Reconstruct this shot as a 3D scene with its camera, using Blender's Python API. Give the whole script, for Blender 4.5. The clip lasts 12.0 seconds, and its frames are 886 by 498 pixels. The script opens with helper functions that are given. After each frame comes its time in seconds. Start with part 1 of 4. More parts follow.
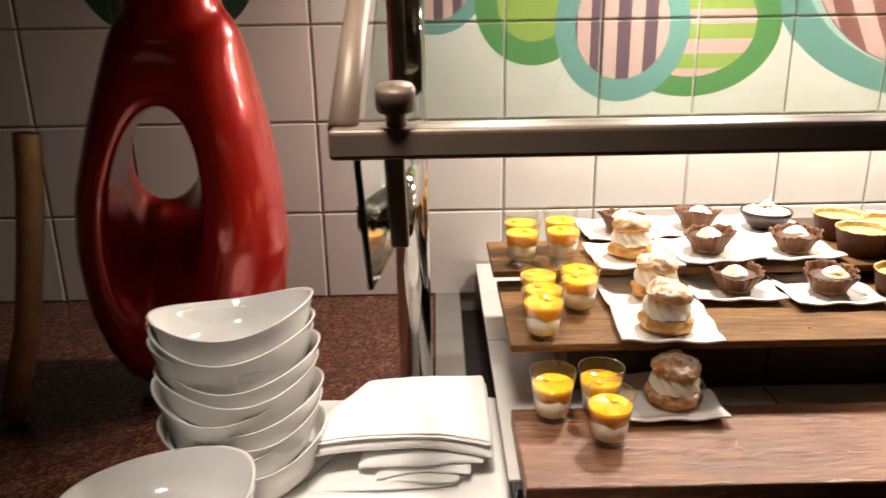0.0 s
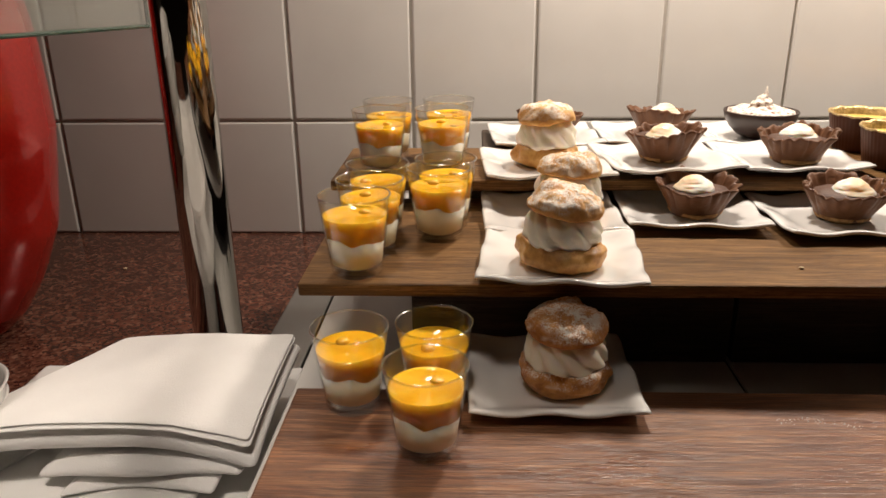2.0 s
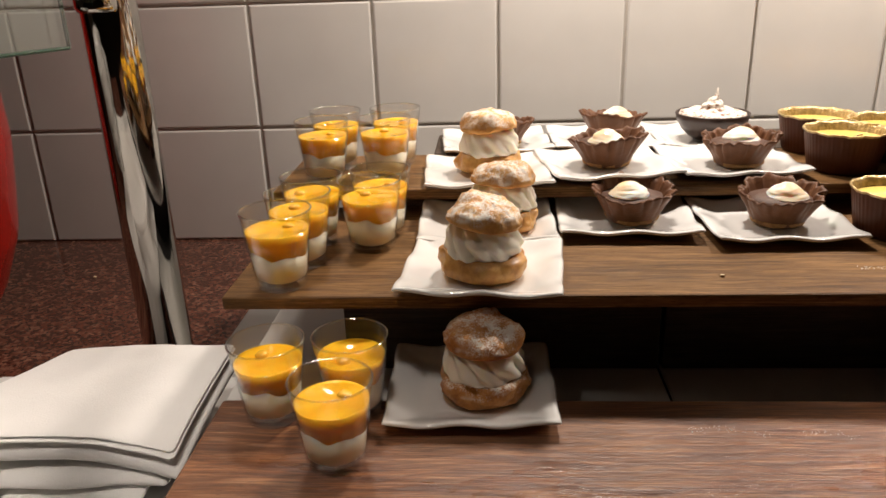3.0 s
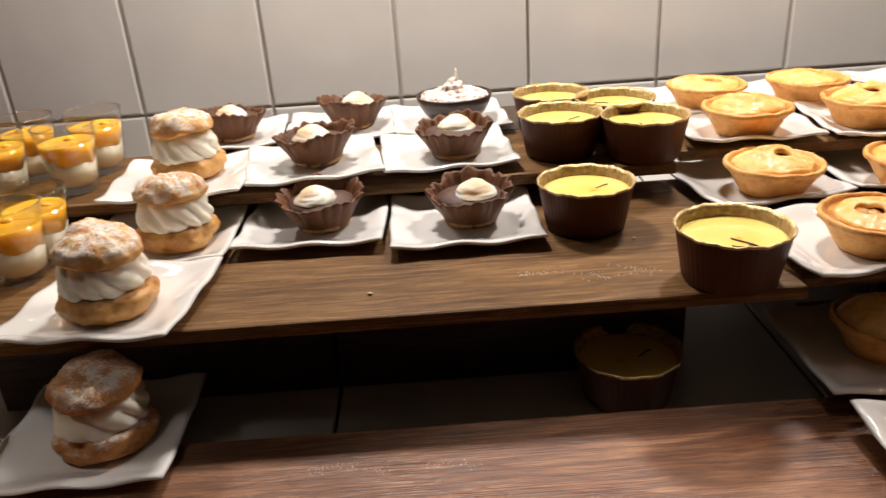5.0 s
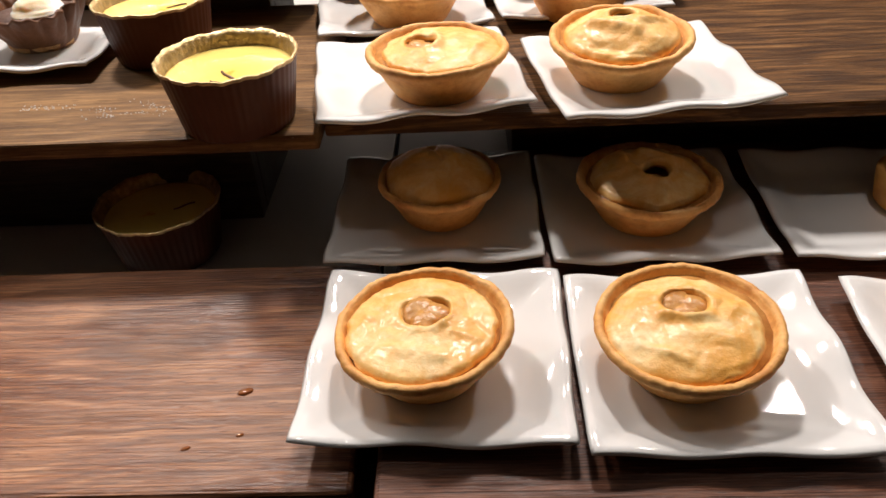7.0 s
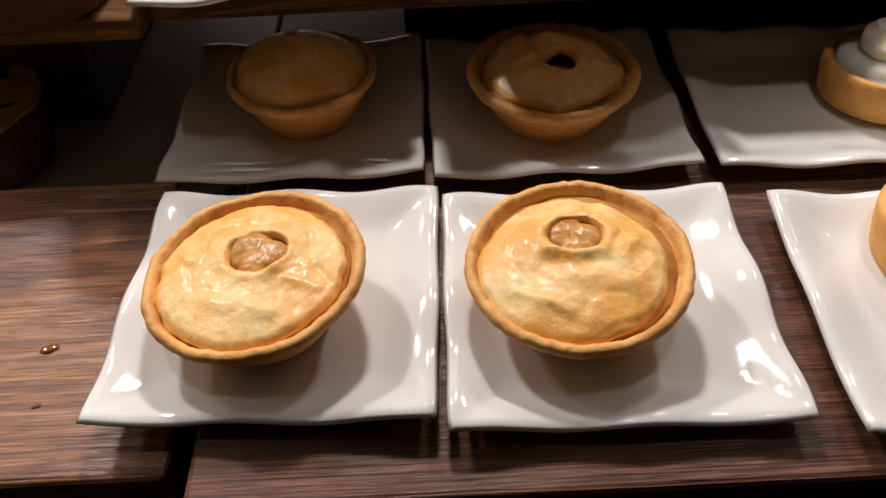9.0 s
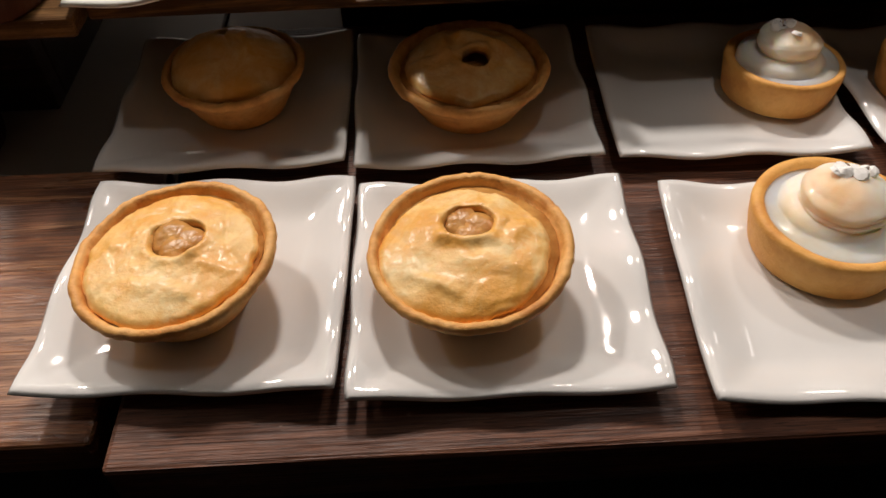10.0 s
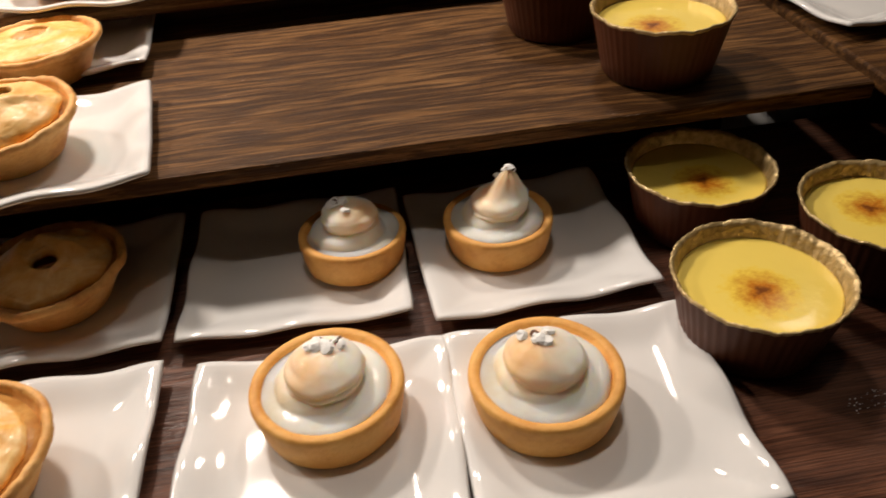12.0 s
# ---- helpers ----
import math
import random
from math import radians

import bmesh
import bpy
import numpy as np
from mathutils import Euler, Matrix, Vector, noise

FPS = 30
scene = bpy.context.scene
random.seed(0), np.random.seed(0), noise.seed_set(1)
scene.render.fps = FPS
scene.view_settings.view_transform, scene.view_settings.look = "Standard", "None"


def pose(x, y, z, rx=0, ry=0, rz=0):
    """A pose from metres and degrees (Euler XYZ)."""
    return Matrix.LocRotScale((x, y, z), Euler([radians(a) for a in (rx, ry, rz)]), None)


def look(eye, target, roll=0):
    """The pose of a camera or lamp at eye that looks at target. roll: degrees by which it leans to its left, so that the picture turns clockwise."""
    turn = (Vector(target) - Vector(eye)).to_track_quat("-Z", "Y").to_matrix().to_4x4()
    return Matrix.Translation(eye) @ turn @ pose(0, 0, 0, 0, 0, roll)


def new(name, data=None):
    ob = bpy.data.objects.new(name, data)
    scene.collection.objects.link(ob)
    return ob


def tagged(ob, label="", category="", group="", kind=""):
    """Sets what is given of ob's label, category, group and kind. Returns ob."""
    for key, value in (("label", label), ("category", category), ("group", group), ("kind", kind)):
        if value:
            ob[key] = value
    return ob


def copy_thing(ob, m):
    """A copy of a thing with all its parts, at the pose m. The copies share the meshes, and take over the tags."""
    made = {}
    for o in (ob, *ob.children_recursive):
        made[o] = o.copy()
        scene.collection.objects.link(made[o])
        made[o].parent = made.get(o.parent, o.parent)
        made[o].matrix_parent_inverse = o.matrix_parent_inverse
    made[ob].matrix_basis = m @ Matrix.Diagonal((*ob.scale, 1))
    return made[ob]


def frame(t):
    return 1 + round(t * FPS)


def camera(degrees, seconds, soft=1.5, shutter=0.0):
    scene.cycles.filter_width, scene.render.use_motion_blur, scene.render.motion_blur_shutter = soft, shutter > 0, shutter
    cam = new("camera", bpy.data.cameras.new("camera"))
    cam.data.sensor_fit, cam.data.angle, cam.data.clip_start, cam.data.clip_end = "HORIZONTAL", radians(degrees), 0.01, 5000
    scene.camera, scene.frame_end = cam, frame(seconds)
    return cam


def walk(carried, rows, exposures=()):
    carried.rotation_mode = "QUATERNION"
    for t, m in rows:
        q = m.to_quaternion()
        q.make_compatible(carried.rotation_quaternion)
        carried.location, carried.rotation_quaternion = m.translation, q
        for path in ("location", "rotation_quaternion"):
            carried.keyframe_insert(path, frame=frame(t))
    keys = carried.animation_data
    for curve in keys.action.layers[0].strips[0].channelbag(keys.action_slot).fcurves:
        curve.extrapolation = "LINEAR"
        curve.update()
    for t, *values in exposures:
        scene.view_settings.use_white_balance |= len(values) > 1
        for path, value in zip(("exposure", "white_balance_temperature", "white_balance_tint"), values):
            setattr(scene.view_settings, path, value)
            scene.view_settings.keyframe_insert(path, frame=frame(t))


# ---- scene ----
cam = camera(60.9, 12.0, soft=1.5, shutter=0.15)
PATH = [
    (0, (-0.107, -1.227, 1.381), (-0.1, 0.675, 0.763), -1.0),
    (0.2, (-0.085, -1.158, 1.353), (0.035, 0.747, 0.755), -0.7),
    (0.5, (-0.039, -1.087, 1.314), (0.121, 0.815, 0.716), -1.1),
    (1, (0.046, -0.975, 1.257), (0.155, 0.881, 0.521), -0.2),
    (1.5, (0.065, -0.951, 1.228), (0.04, 0.915, 0.508), -0.2),
    (2, (0.078, -0.947, 1.225), (-0.006, 0.929, 0.536), -0.7),
    (2.5, (0.105, -0.947, 1.227), (-0.003, 0.929, 0.542), -1.4),
    (4.5, (0.279, -0.914, 1.268), (0.162, 0.914, 0.463), -3.3),
    (5, (0.336, -0.889, 1.253), (0.346, 0.932, 0.427), -4.0),
    (5.5, (0.403, -0.86, 1.243), (0.584, 0.925, 0.359), -3.1),
    (6, (0.509, -0.85, 1.223), (0.653, 0.944, 0.352), -2.9),
    (6.5, (0.584, -0.846, 1.213), (0.51, 0.862, 0.174), -2.9),
    (8.5, (0.651, -0.776, 1.186), (0.598, 0.71, -0.152), -4.9),
    (9, (0.661, -0.774, 1.182), (0.666, 0.614, -0.259), -2.7),
    (9.5, (0.67, -0.779, 1.191), (0.693, 0.574, -0.282), -2.1),
    (10, (0.691, -0.789, 1.199), (0.718, 0.558, -0.279), -2.0),
    (10.5, (0.731, -0.804, 1.22), (0.716, 0.591, -0.213), -3.8),
    (11, (0.779, -0.82, 1.229), (0.712, 0.645, -0.131), -5.7),
    (11.5, (0.826, -0.82, 1.224), (0.77, 0.683, -0.095), -6.1),
    (12, (0.865, -0.805, 1.218), (1.033, 0.765, -0.009), -4.6),
]
STOPS = [
    (0.0, 0.95, 6500, 10), (0.3, 0.5, 6500, 10), (0.7, -0.1, 6550, 10), (1.0, -0.15, 6600, 10), (2.5, 0.05, 6450, 10), (4.5, -0.05, 6150, 10),
    (5.5, -0.1, 6050, 10), (6.5, 0.2, 5950, 10), (8.5, 0.15, 5800, 10), (9.5, -0.18, 6000, 10), (11.5, -0.20, 6250, 10), (12.0, -0.04, 6350, 10),
]
walk(cam, [(t, look(eye, target, roll)) for t, eye, target, roll in PATH], STOPS)

# ---------------------------------------------------------------- world and lights
world = bpy.data.worlds.new("world")
scene.world = world
world.use_nodes = True
bg = world.node_tree.nodes["Background"]
bg.inputs[0].default_value, bg.inputs[1].default_value = (0.9, 0.78, 0.66, 1), 0.004


def lamp(name, m, size, watts, colour, size_y=None, spread=180):
    data = bpy.data.lights.new(name, "AREA")
    data.shape, data.size, data.energy, data.color = ("RECTANGLE" if size_y else "DISK"), size, watts, colour
    if size_y:
        data.size_y = size_y
    data.spread = radians(spread)
    ob = new(name, data)
    ob.matrix_world = m
    return ob


WARM = (1.0, 0.87, 0.75)
for lx, watts in ((-0.02, 1.2), (0.28, 3.6), (0.66, 3.6), (1.04, 1.25), (1.42, 0.08)):
    lamp("display_lamp", look((lx, -0.150, 1.56), (lx, -0.345, 1.0)), 0.065, watts, WARM, 0.065)
# unseen overhead fills, added to brighten the napkin side and the front boards
lamp("room_downlight", look((-0.24, -1.00, 2.60), (-0.15, -0.60, 0.95)), 0.36, 0.33, (1.0, 0.875, 0.765), None, 20)
lamp("room_downlight", look((0.42, -0.58, 2.60), (0.42, -0.64, 0.95)), 0.12, 0.10, (1.0, 0.86, 0.74), None, 13)
lamp("room_downlight", look((0.88, -0.58, 2.60), (0.88, -0.645, 0.95)), 0.12, 0.05, (1.0, 0.86, 0.74), None, 15)
# weak broad fill from the left front, an added source that is never seen
lamp("room_lamp", look((-1.3, -2.3, 2.62), (-1.2, -2.2, 0)), 1.0, 0.14, (1.0, 0.87, 0.73), 0.5)


# ---------------------------------------------------------------- materials
def material(name, colour, rough=0.5, metal=0.0, var=0.0, scale=60, bump=0.0, bump_scale=200, second=None, **sockets):
    """A principled material; noise mixes colour with second, a fine noise gives relief."""
    m = bpy.data.materials.new(name)
    m.use_nodes = True
    n, l = m.node_tree.nodes, m.node_tree.links
    b = n["Principled BSDF"]
    b.inputs["Base Color"].default_value = (*colour, 1)
    b.inputs["Roughness"].default_value, b.inputs["Metallic"].default_value = rough, metal
    for key, value in sockets.items():
        b.inputs[key.replace("_", " ")].default_value = value
    co = n.new("ShaderNodeTexCoord")
    if second:
        t = n.new("ShaderNodeTexNoise")
        t.inputs["Scale"].default_value, t.inputs["Detail"].default_value = scale, 5
        r = n.new("ShaderNodeValToRGB")
        r.color_ramp.elements[0].position, r.color_ramp.elements[1].position = 0.5 - var, 0.5 + var
        r.color_ramp.elements[0].color, r.color_ramp.elements[1].color = (*colour, 1), (*second, 1)
        l.new(co.outputs["Object"], t.inputs["Vector"])
        l.new(t.outputs["Fac"], r.inputs["Fac"])
        l.new(r.outputs["Color"], b.inputs["Base Color"])
    if bump:
        t2 = n.new("ShaderNodeTexNoise")
        t2.inputs["Scale"].default_value, t2.inputs["Detail"].default_value = bump_scale, 4
        bp = n.new("ShaderNodeBump")
        bp.inputs["Strength"].default_value, bp.inputs["Distance"].default_value = bump, 0.002
        l.new(co.outputs["Object"], t2.inputs["Vector"])
        l.new(t2.outputs["Fac"], bp.inputs["Height"])
        l.new(bp.outputs["Normal"], b.inputs["Normal"])
    return m


class Nodes:
    """Short hand for building a node tree."""

    def __init__(self, m):
        self.n, self.l = m.node_tree.nodes, m.node_tree.links
        self.bsdf = self.n["Principled BSDF"]

    def put(self, kind, ins=(), **attrs):
        nd = self.n.new("ShaderNode" + kind)
        for k, v in attrs.items():
            setattr(nd, k, v)
        for key, v in dict(ins).items():
            if isinstance(v, bpy.types.NodeSocket):
                self.l.new(v, nd.inputs[key])
            else:
                nd.inputs[key].default_value = v
        return nd

    def math(self, op, a, b=0.0, c=0.0):
        return self.put("Math", {0: a, 1: b, 2: c}, operation=op).outputs[0]

    def mix(self, fac, a, b):
        nd = self.put("Mix", {}, data_type="RGBA")
        for key, v in ((0, fac), (6, a), (7, b)):
            if isinstance(v, bpy.types.NodeSocket):
                self.l.new(v, nd.inputs[key])
            else:
                nd.inputs[key].default_value = v if key == 0 else (*v, 1)
        return nd.outputs[2]

    def ramp(self, fac, *stops):
        nd = self.put("ValToRGB", {"Fac": fac})
        e = nd.color_ramp.elements
        while len(e) < len(stops):
            e.new(0.5)
        for el, (p, c) in zip(e, stops):
            el.position, el.color = p, (*c, 1) if isinstance(c, tuple) else (c, c, c, 1)
        return nd.outputs[0]

    def noise(self, vec, scale, detail=4, rough=0.55, distortion=0.0):
        return self.put("TexNoise", {"Vector": vec, "Scale": scale, "Detail": detail, "Roughness": rough, "Distortion": distortion}).outputs["Fac"]

    def bump(self, height, strength, distance=0.002):
        nd = self.put("Bump", {"Height": height, "Strength": strength, "Distance": distance})
        self.l.new(nd.outputs[0], self.bsdf.inputs["Normal"])

    def to(self, socket, value):
        self.l.new(value, self.bsdf.inputs[socket])


def blank(name, rough=0.5):
    m = bpy.data.materials.new(name)
    m.use_nodes = True
    k = Nodes(m)
    k.bsdf.inputs["Roughness"].default_value = rough
    return m, k


def wood(name, dark, mid, light, rough=0.42, shine=0.35, relief=0.5, ribs=0.0):
    """Wood-grain laminate, the grain runs along x."""
    m, k = blank(name, rough)
    pos = k.put("NewGeometry").outputs["Position"]
    rnd = k.put("ObjectInfo").outputs["Random"]
    shift = k.put("CombineXYZ", {0: k.math("MULTIPLY", rnd, 3.0), 1: k.math("MULTIPLY", rnd, 7.0)}).outputs[0]
    vec = k.put("VectorMath", {0: pos, 1: shift}, operation="ADD").outputs[0]
    sway = k.math("MULTIPLY", k.noise(k.put("Mapping", {"Vector": vec, "Scale": (6.0, 14.0, 14.0)}).outputs[0], 1.0, 3), 0.035)
    bent = k.put("VectorMath", {0: vec, 1: k.put("CombineXYZ", {1: sway}).outputs[0]}, operation="ADD").outputs[0]
    st = k.put("Mapping", {"Vector": bent, "Scale": (5.0, 60.0, 60.0)}).outputs[0]
    grain = k.noise(st, 3.0, 8, 0.7, 0.8)
    fine = k.noise(k.put("Mapping", {"Vector": vec, "Scale": (8.0, 500.0, 500.0)}).outputs[0], 2.0, 3)
    patch = k.noise(k.put("Mapping", {"Vector": vec, "Scale": (1.0, 3.0, 3.0)}).outputs[0], 9.0, 4)
    col = k.ramp(grain, (0.33, dark), (0.5, mid), (0.68, light))
    col = k.mix(k.ramp(fine, (0.40, 0.75), (0.56, 0.0)), col, dark)
    col = k.mix(k.ramp(patch, (0.45, 0.0), (0.7, 0.45)), col, light)
    # short dark pores
    pore = k.noise(k.put("Mapping", {"Vector": vec, "Scale": (45.0, 420.0, 420.0)}).outputs[0], 2.4, 3, 0.6)
    col = k.mix(k.ramp(pore, (0.58, 0.0), (0.66, 0.7)), col, dark)
    if ribs:
        rib = k.noise(k.put("Mapping", {"Vector": bent, "Scale": (7.0, 105.0, 105.0)}).outputs[0], 2.4, 2, 0.5)
        col = k.mix(k.ramp(rib, (0.44, ribs), (0.54, 0.0)), col, dark)
    # pale scuffs
    sc = k.noise(k.put("Mapping", {"Vector": vec, "Scale": (22.0, 90.0, 90.0)}).outputs[0], 3.2, 6, 0.7)
    area = k.noise(vec, 14.0, 2)
    scuff = k.math("MULTIPLY", k.ramp(sc, (0.66, 0.0), (0.72, 1.0)), k.ramp(area, (0.48, 0.0), (0.58, 0.75)))
    col = k.mix(scuff, col, (0.42, 0.30, 0.22))
    k.to("Base Color", col)
    k.to("Roughness", k.ramp(patch, (0.3, rough - 0.1), (0.7, rough + 0.14)))
    k.bump(fine, relief, 0.001)
    k.bsdf.inputs["Specular IOR Level"].default_value = shine
    return m


BOARD = wood("walnut_laminate", (0.074, 0.034, 0.012), (0.215, 0.110, 0.038), (0.35, 0.195, 0.078), 0.5, 0.18, 0.6, 0.35)
LOWBOARD = wood("red_brown_laminate", (0.085, 0.032, 0.016), (0.27, 0.107, 0.043), (0.46, 0.235, 0.115), 0.34, 0.6, 0.8, 0.5)
DARKBOARD = wood("dark_walnut_laminate", (0.038, 0.015, 0.009), (0.130, 0.050, 0.026), (0.26, 0.112, 0.062), 0.38, 0.38, 0.8)
RIBBED = wood("red_walnut_laminate", (0.040, 0.016, 0.005), (0.165, 0.074, 0.022), (0.270, 0.135, 0.046), 0.52, 0.14, 0.9, 0.8)
RISER = wood("dark_wenge", (0.036, 0.022, 0.014), (0.066, 0.042, 0.027), (0.095, 0.063, 0.042), 0.5)
CERAMIC = material("white_glazed_ceramic", (0.83, 0.815, 0.79), 0.07, second=(0.79, 0.775, 0.75), var=0.3, scale=30, bump=0.02, bump_scale=60, Coat_Weight=0.3, Coat_Roughness=0.03)
BOWLCER = material("bowl_ceramic", (0.78, 0.77, 0.75), 0.12, second=(0.74, 0.73, 0.70), var=0.3, scale=20)
CHROME = material("polished_chrome", (0.47, 0.45, 0.42), 0.06, 1.0, second=(0.38, 0.36, 0.33), var=0.3, scale=18, bump=0.05, bump_scale=25)
SATIN = material("brushed_steel", (0.36, 0.27, 0.20), 0.45, 0.15, second=(0.30, 0.22, 0.16), var=0.3, scale=40)
STEEL = material("counter_steel", (0.42, 0.41, 0.39), 0.42, 0.85, second=(0.33, 0.32, 0.30), var=0.25, scale=14)
LAMINATE = material("pale_platform_tile", (0.60, 0.585, 0.55), 0.3, second=(0.53, 0.51, 0.48), var=0.3, scale=12, bump=0.05, bump_scale=90)
LINEN = material("white_linen", (0.88, 0.86, 0.83), 0.85, second=(0.83, 0.81, 0.78), var=0.3, scale=40, bump=0.25, bump_scale=900, Sheen_Weight=0.2)
PLASTER = material("room_plaster", (0.42, 0.33, 0.25), 0.9, second=(0.36, 0.28, 0.21), var=0.3, scale=4)
FLOORM = material("dark_floor_tile", (0.06, 0.045, 0.035), 0.4, second=(0.04, 0.03, 0.025), var=0.3, scale=6)
BLACK = material("black_front_panel", (0.012, 0.010, 0.009), 0.6, second=(0.018, 0.014, 0.012), var=0.3, scale=20)
GROUT = material("grey_grout", (0.56, 0.52, 0.47), 0.9, second=(0.47, 0.43, 0.38), var=0.3, scale=90)
TAN = material("raw_wood_stick", (0.60, 0.36, 0.16), 0.55, second=(0.44, 0.24, 0.10), var=0.2, scale=50, bump=0.2)


def granite():
    m, k = blank("red_brown_granite", 0.18)
    pos = k.put("NewGeometry").outputs["Position"]
    v = k.put("TexVoronoi", {"Vector": pos, "Scale": 330.0}).outputs["Color"]
    g = k.put("SeparateColor", {0: v}).outputs[0]
    col = k.ramp(g, (0.0, (0.034, 0.015, 0.011)), (0.35, (0.085, 0.030, 0.019)), (0.7, (0.135, 0.050, 0.031)), (1.0, (0.21, 0.105, 0.07)))
    big = k.noise(pos, 75.0, 6)
    col = k.mix(k.ramp(big, (0.4, 0.0), (0.65, 0.6)), col, (0.045, 0.019, 0.013))
    k.to("Base Color", col)
    k.bsdf.inputs["Specular IOR Level"].default_value = 0.3
    return m


GRANITE = granite()


def glazed_tiles():
    """White wall tiles with the painted mural of rings across them."""
    m, k = blank("white_wall_tile", 0.14)
    pos = k.put("NewGeometry").outputs["Position"]
    rnd = k.put("ObjectInfo").outputs["Random"]
    sep = k.put("SeparateXYZ", {0: pos})
    x, z = sep.outputs[0], sep.outputs[2]
    base = k.mix(rnd, (0.66, 0.635, 0.60), (0.70, 0.675, 0.64))
    base = k.mix(k.ramp(k.noise(pos, 9.0, 3), (0.4, 0.0), (0.7, 0.4)), base, (0.60, 0.575, 0.54))

    def dist(cx, cz, a, b):
        u = k.math("DIVIDE", k.math("SUBTRACT", x, cx), a)
        v = k.math("DIVIDE", k.math("SUBTRACT", z, cz), b)
        return k.math("SQRT", k.math("ADD", k.math("MULTIPLY", u, u), k.math("MULTIPLY", v, v)))

    def stripes(axis, width, shift, one, two):
        s = k.math("FRACT", k.math("ADD", k.math("DIVIDE", axis, width), shift))
        return k.mix(k.math("GREATER_THAN", s, 0.5), one, two)

    PINK, PLUM, LIME, GREEN, TEAL, PALE = (0.60, 0.40, 0.38), (0.16, 0.10, 0.13), (0.30, 0.40, 0.10), (0.11, 0.27, 0.10), (0.17, 0.33, 0.31), (0.40, 0.55, 0.53)
    col = base
    for cx, cz, a, b, ring, inner, inside in (
        (-0.52, 1.44, 0.14, 0.11, (0.03, 0.07, 0.05), 0.7, (0.05, 0.10, 0.06)),
        (-0.11, 1.415, 0.08, 0.08, TEAL, 0.72, stripes(x, 0.03, 0.2, PINK, PLUM)),
        (0.70, 1.455, 0.300, 0.232, TEAL, 0.815, PALE),
        (0.68, 1.475, 0.215, 0.205, (0.30, 0.13, 0.12), 0.99, stripes(k.math("ADD", x, k.math("MULTIPLY", z, 0.45)), 0.062, 0.30, PINK, (0.27, 0.12, 0.11))),
        (0.295, 1.345, 0.140, 0.112, GREEN, 0.72, stripes(z, 0.045, 0.62, LIME, PINK)),
        (0.045, 1.382, 0.092, 0.096, GREEN, 0.62, LIME),
        (0.185, 1.345, 0.106, 0.118, TEAL, 0.70, stripes(x, 0.042, 0.28, PINK, PLUM)),
    ):
        d = dist(cx, cz, a, b)
        col = k.mix(k.math("LESS_THAN", d, 1.0), col, ring)
        col = k.mix(k.math("LESS_THAN", d, inner), col, inside)
    k.to("Base Color", col)
    k.bump(k.noise(pos, 22.0, 2), 0.12, 0.003)
    return m


TILE = glazed_tiles()


def glass_material(name, tint, gloss=1.0):
    """Thin clear glass: what lies behind shows through, and the gloss grows at the edges."""
    m = bpy.data.materials.new(name)
    m.use_nodes = True
    n, l = m.node_tree.nodes, m.node_tree.links
    n.remove(n["Principled BSDF"])
    clear, shine, mix = (n.new("ShaderNode" + t) for t in ("BsdfTransparent", "BsdfGlossy", "MixShader"))
    edge, curve = n.new("ShaderNodeLayerWeight"), n.new("ShaderNodeMath")
    curve.operation = "MULTIPLY_ADD"
    power = n.new("ShaderNodeMath")
    power.operation = "POWER"
    power.inputs[1].default_value = 2.2
    curve.inputs[1].default_value, curve.inputs[2].default_value = 0.8 * gloss, 0.04 * gloss
    clear.inputs[0].default_value, shine.inputs["Roughness"].default_value = (*tint, 1), 0.03
    l.new(edge.outputs["Facing"], power.inputs[0])
    l.new(power.outputs[0], curve.inputs[0])
    l.new(curve.outputs[0], mix.inputs[0])
    l.new(clear.outputs[0], mix.inputs[1])
    l.new(shine.outputs[0], mix.inputs[2])
    l.new(mix.outputs[0], n["Material Output"].inputs["Surface"])
    return m


GLASS = glass_material("clear_tumbler_glass", (0.985, 0.985, 0.98), 0.55)
RIM = glass_material("glass_rim", (0.97, 0.97, 0.96), 1.6)
PANE = glass_material("guard_glass", (0.90, 0.96, 0.93))
GLASSEDGE = material("green_glass_edge", (0.010, 0.045, 0.028), 0.12, second=(0.03, 0.09, 0.06), var=0.3, scale=60)


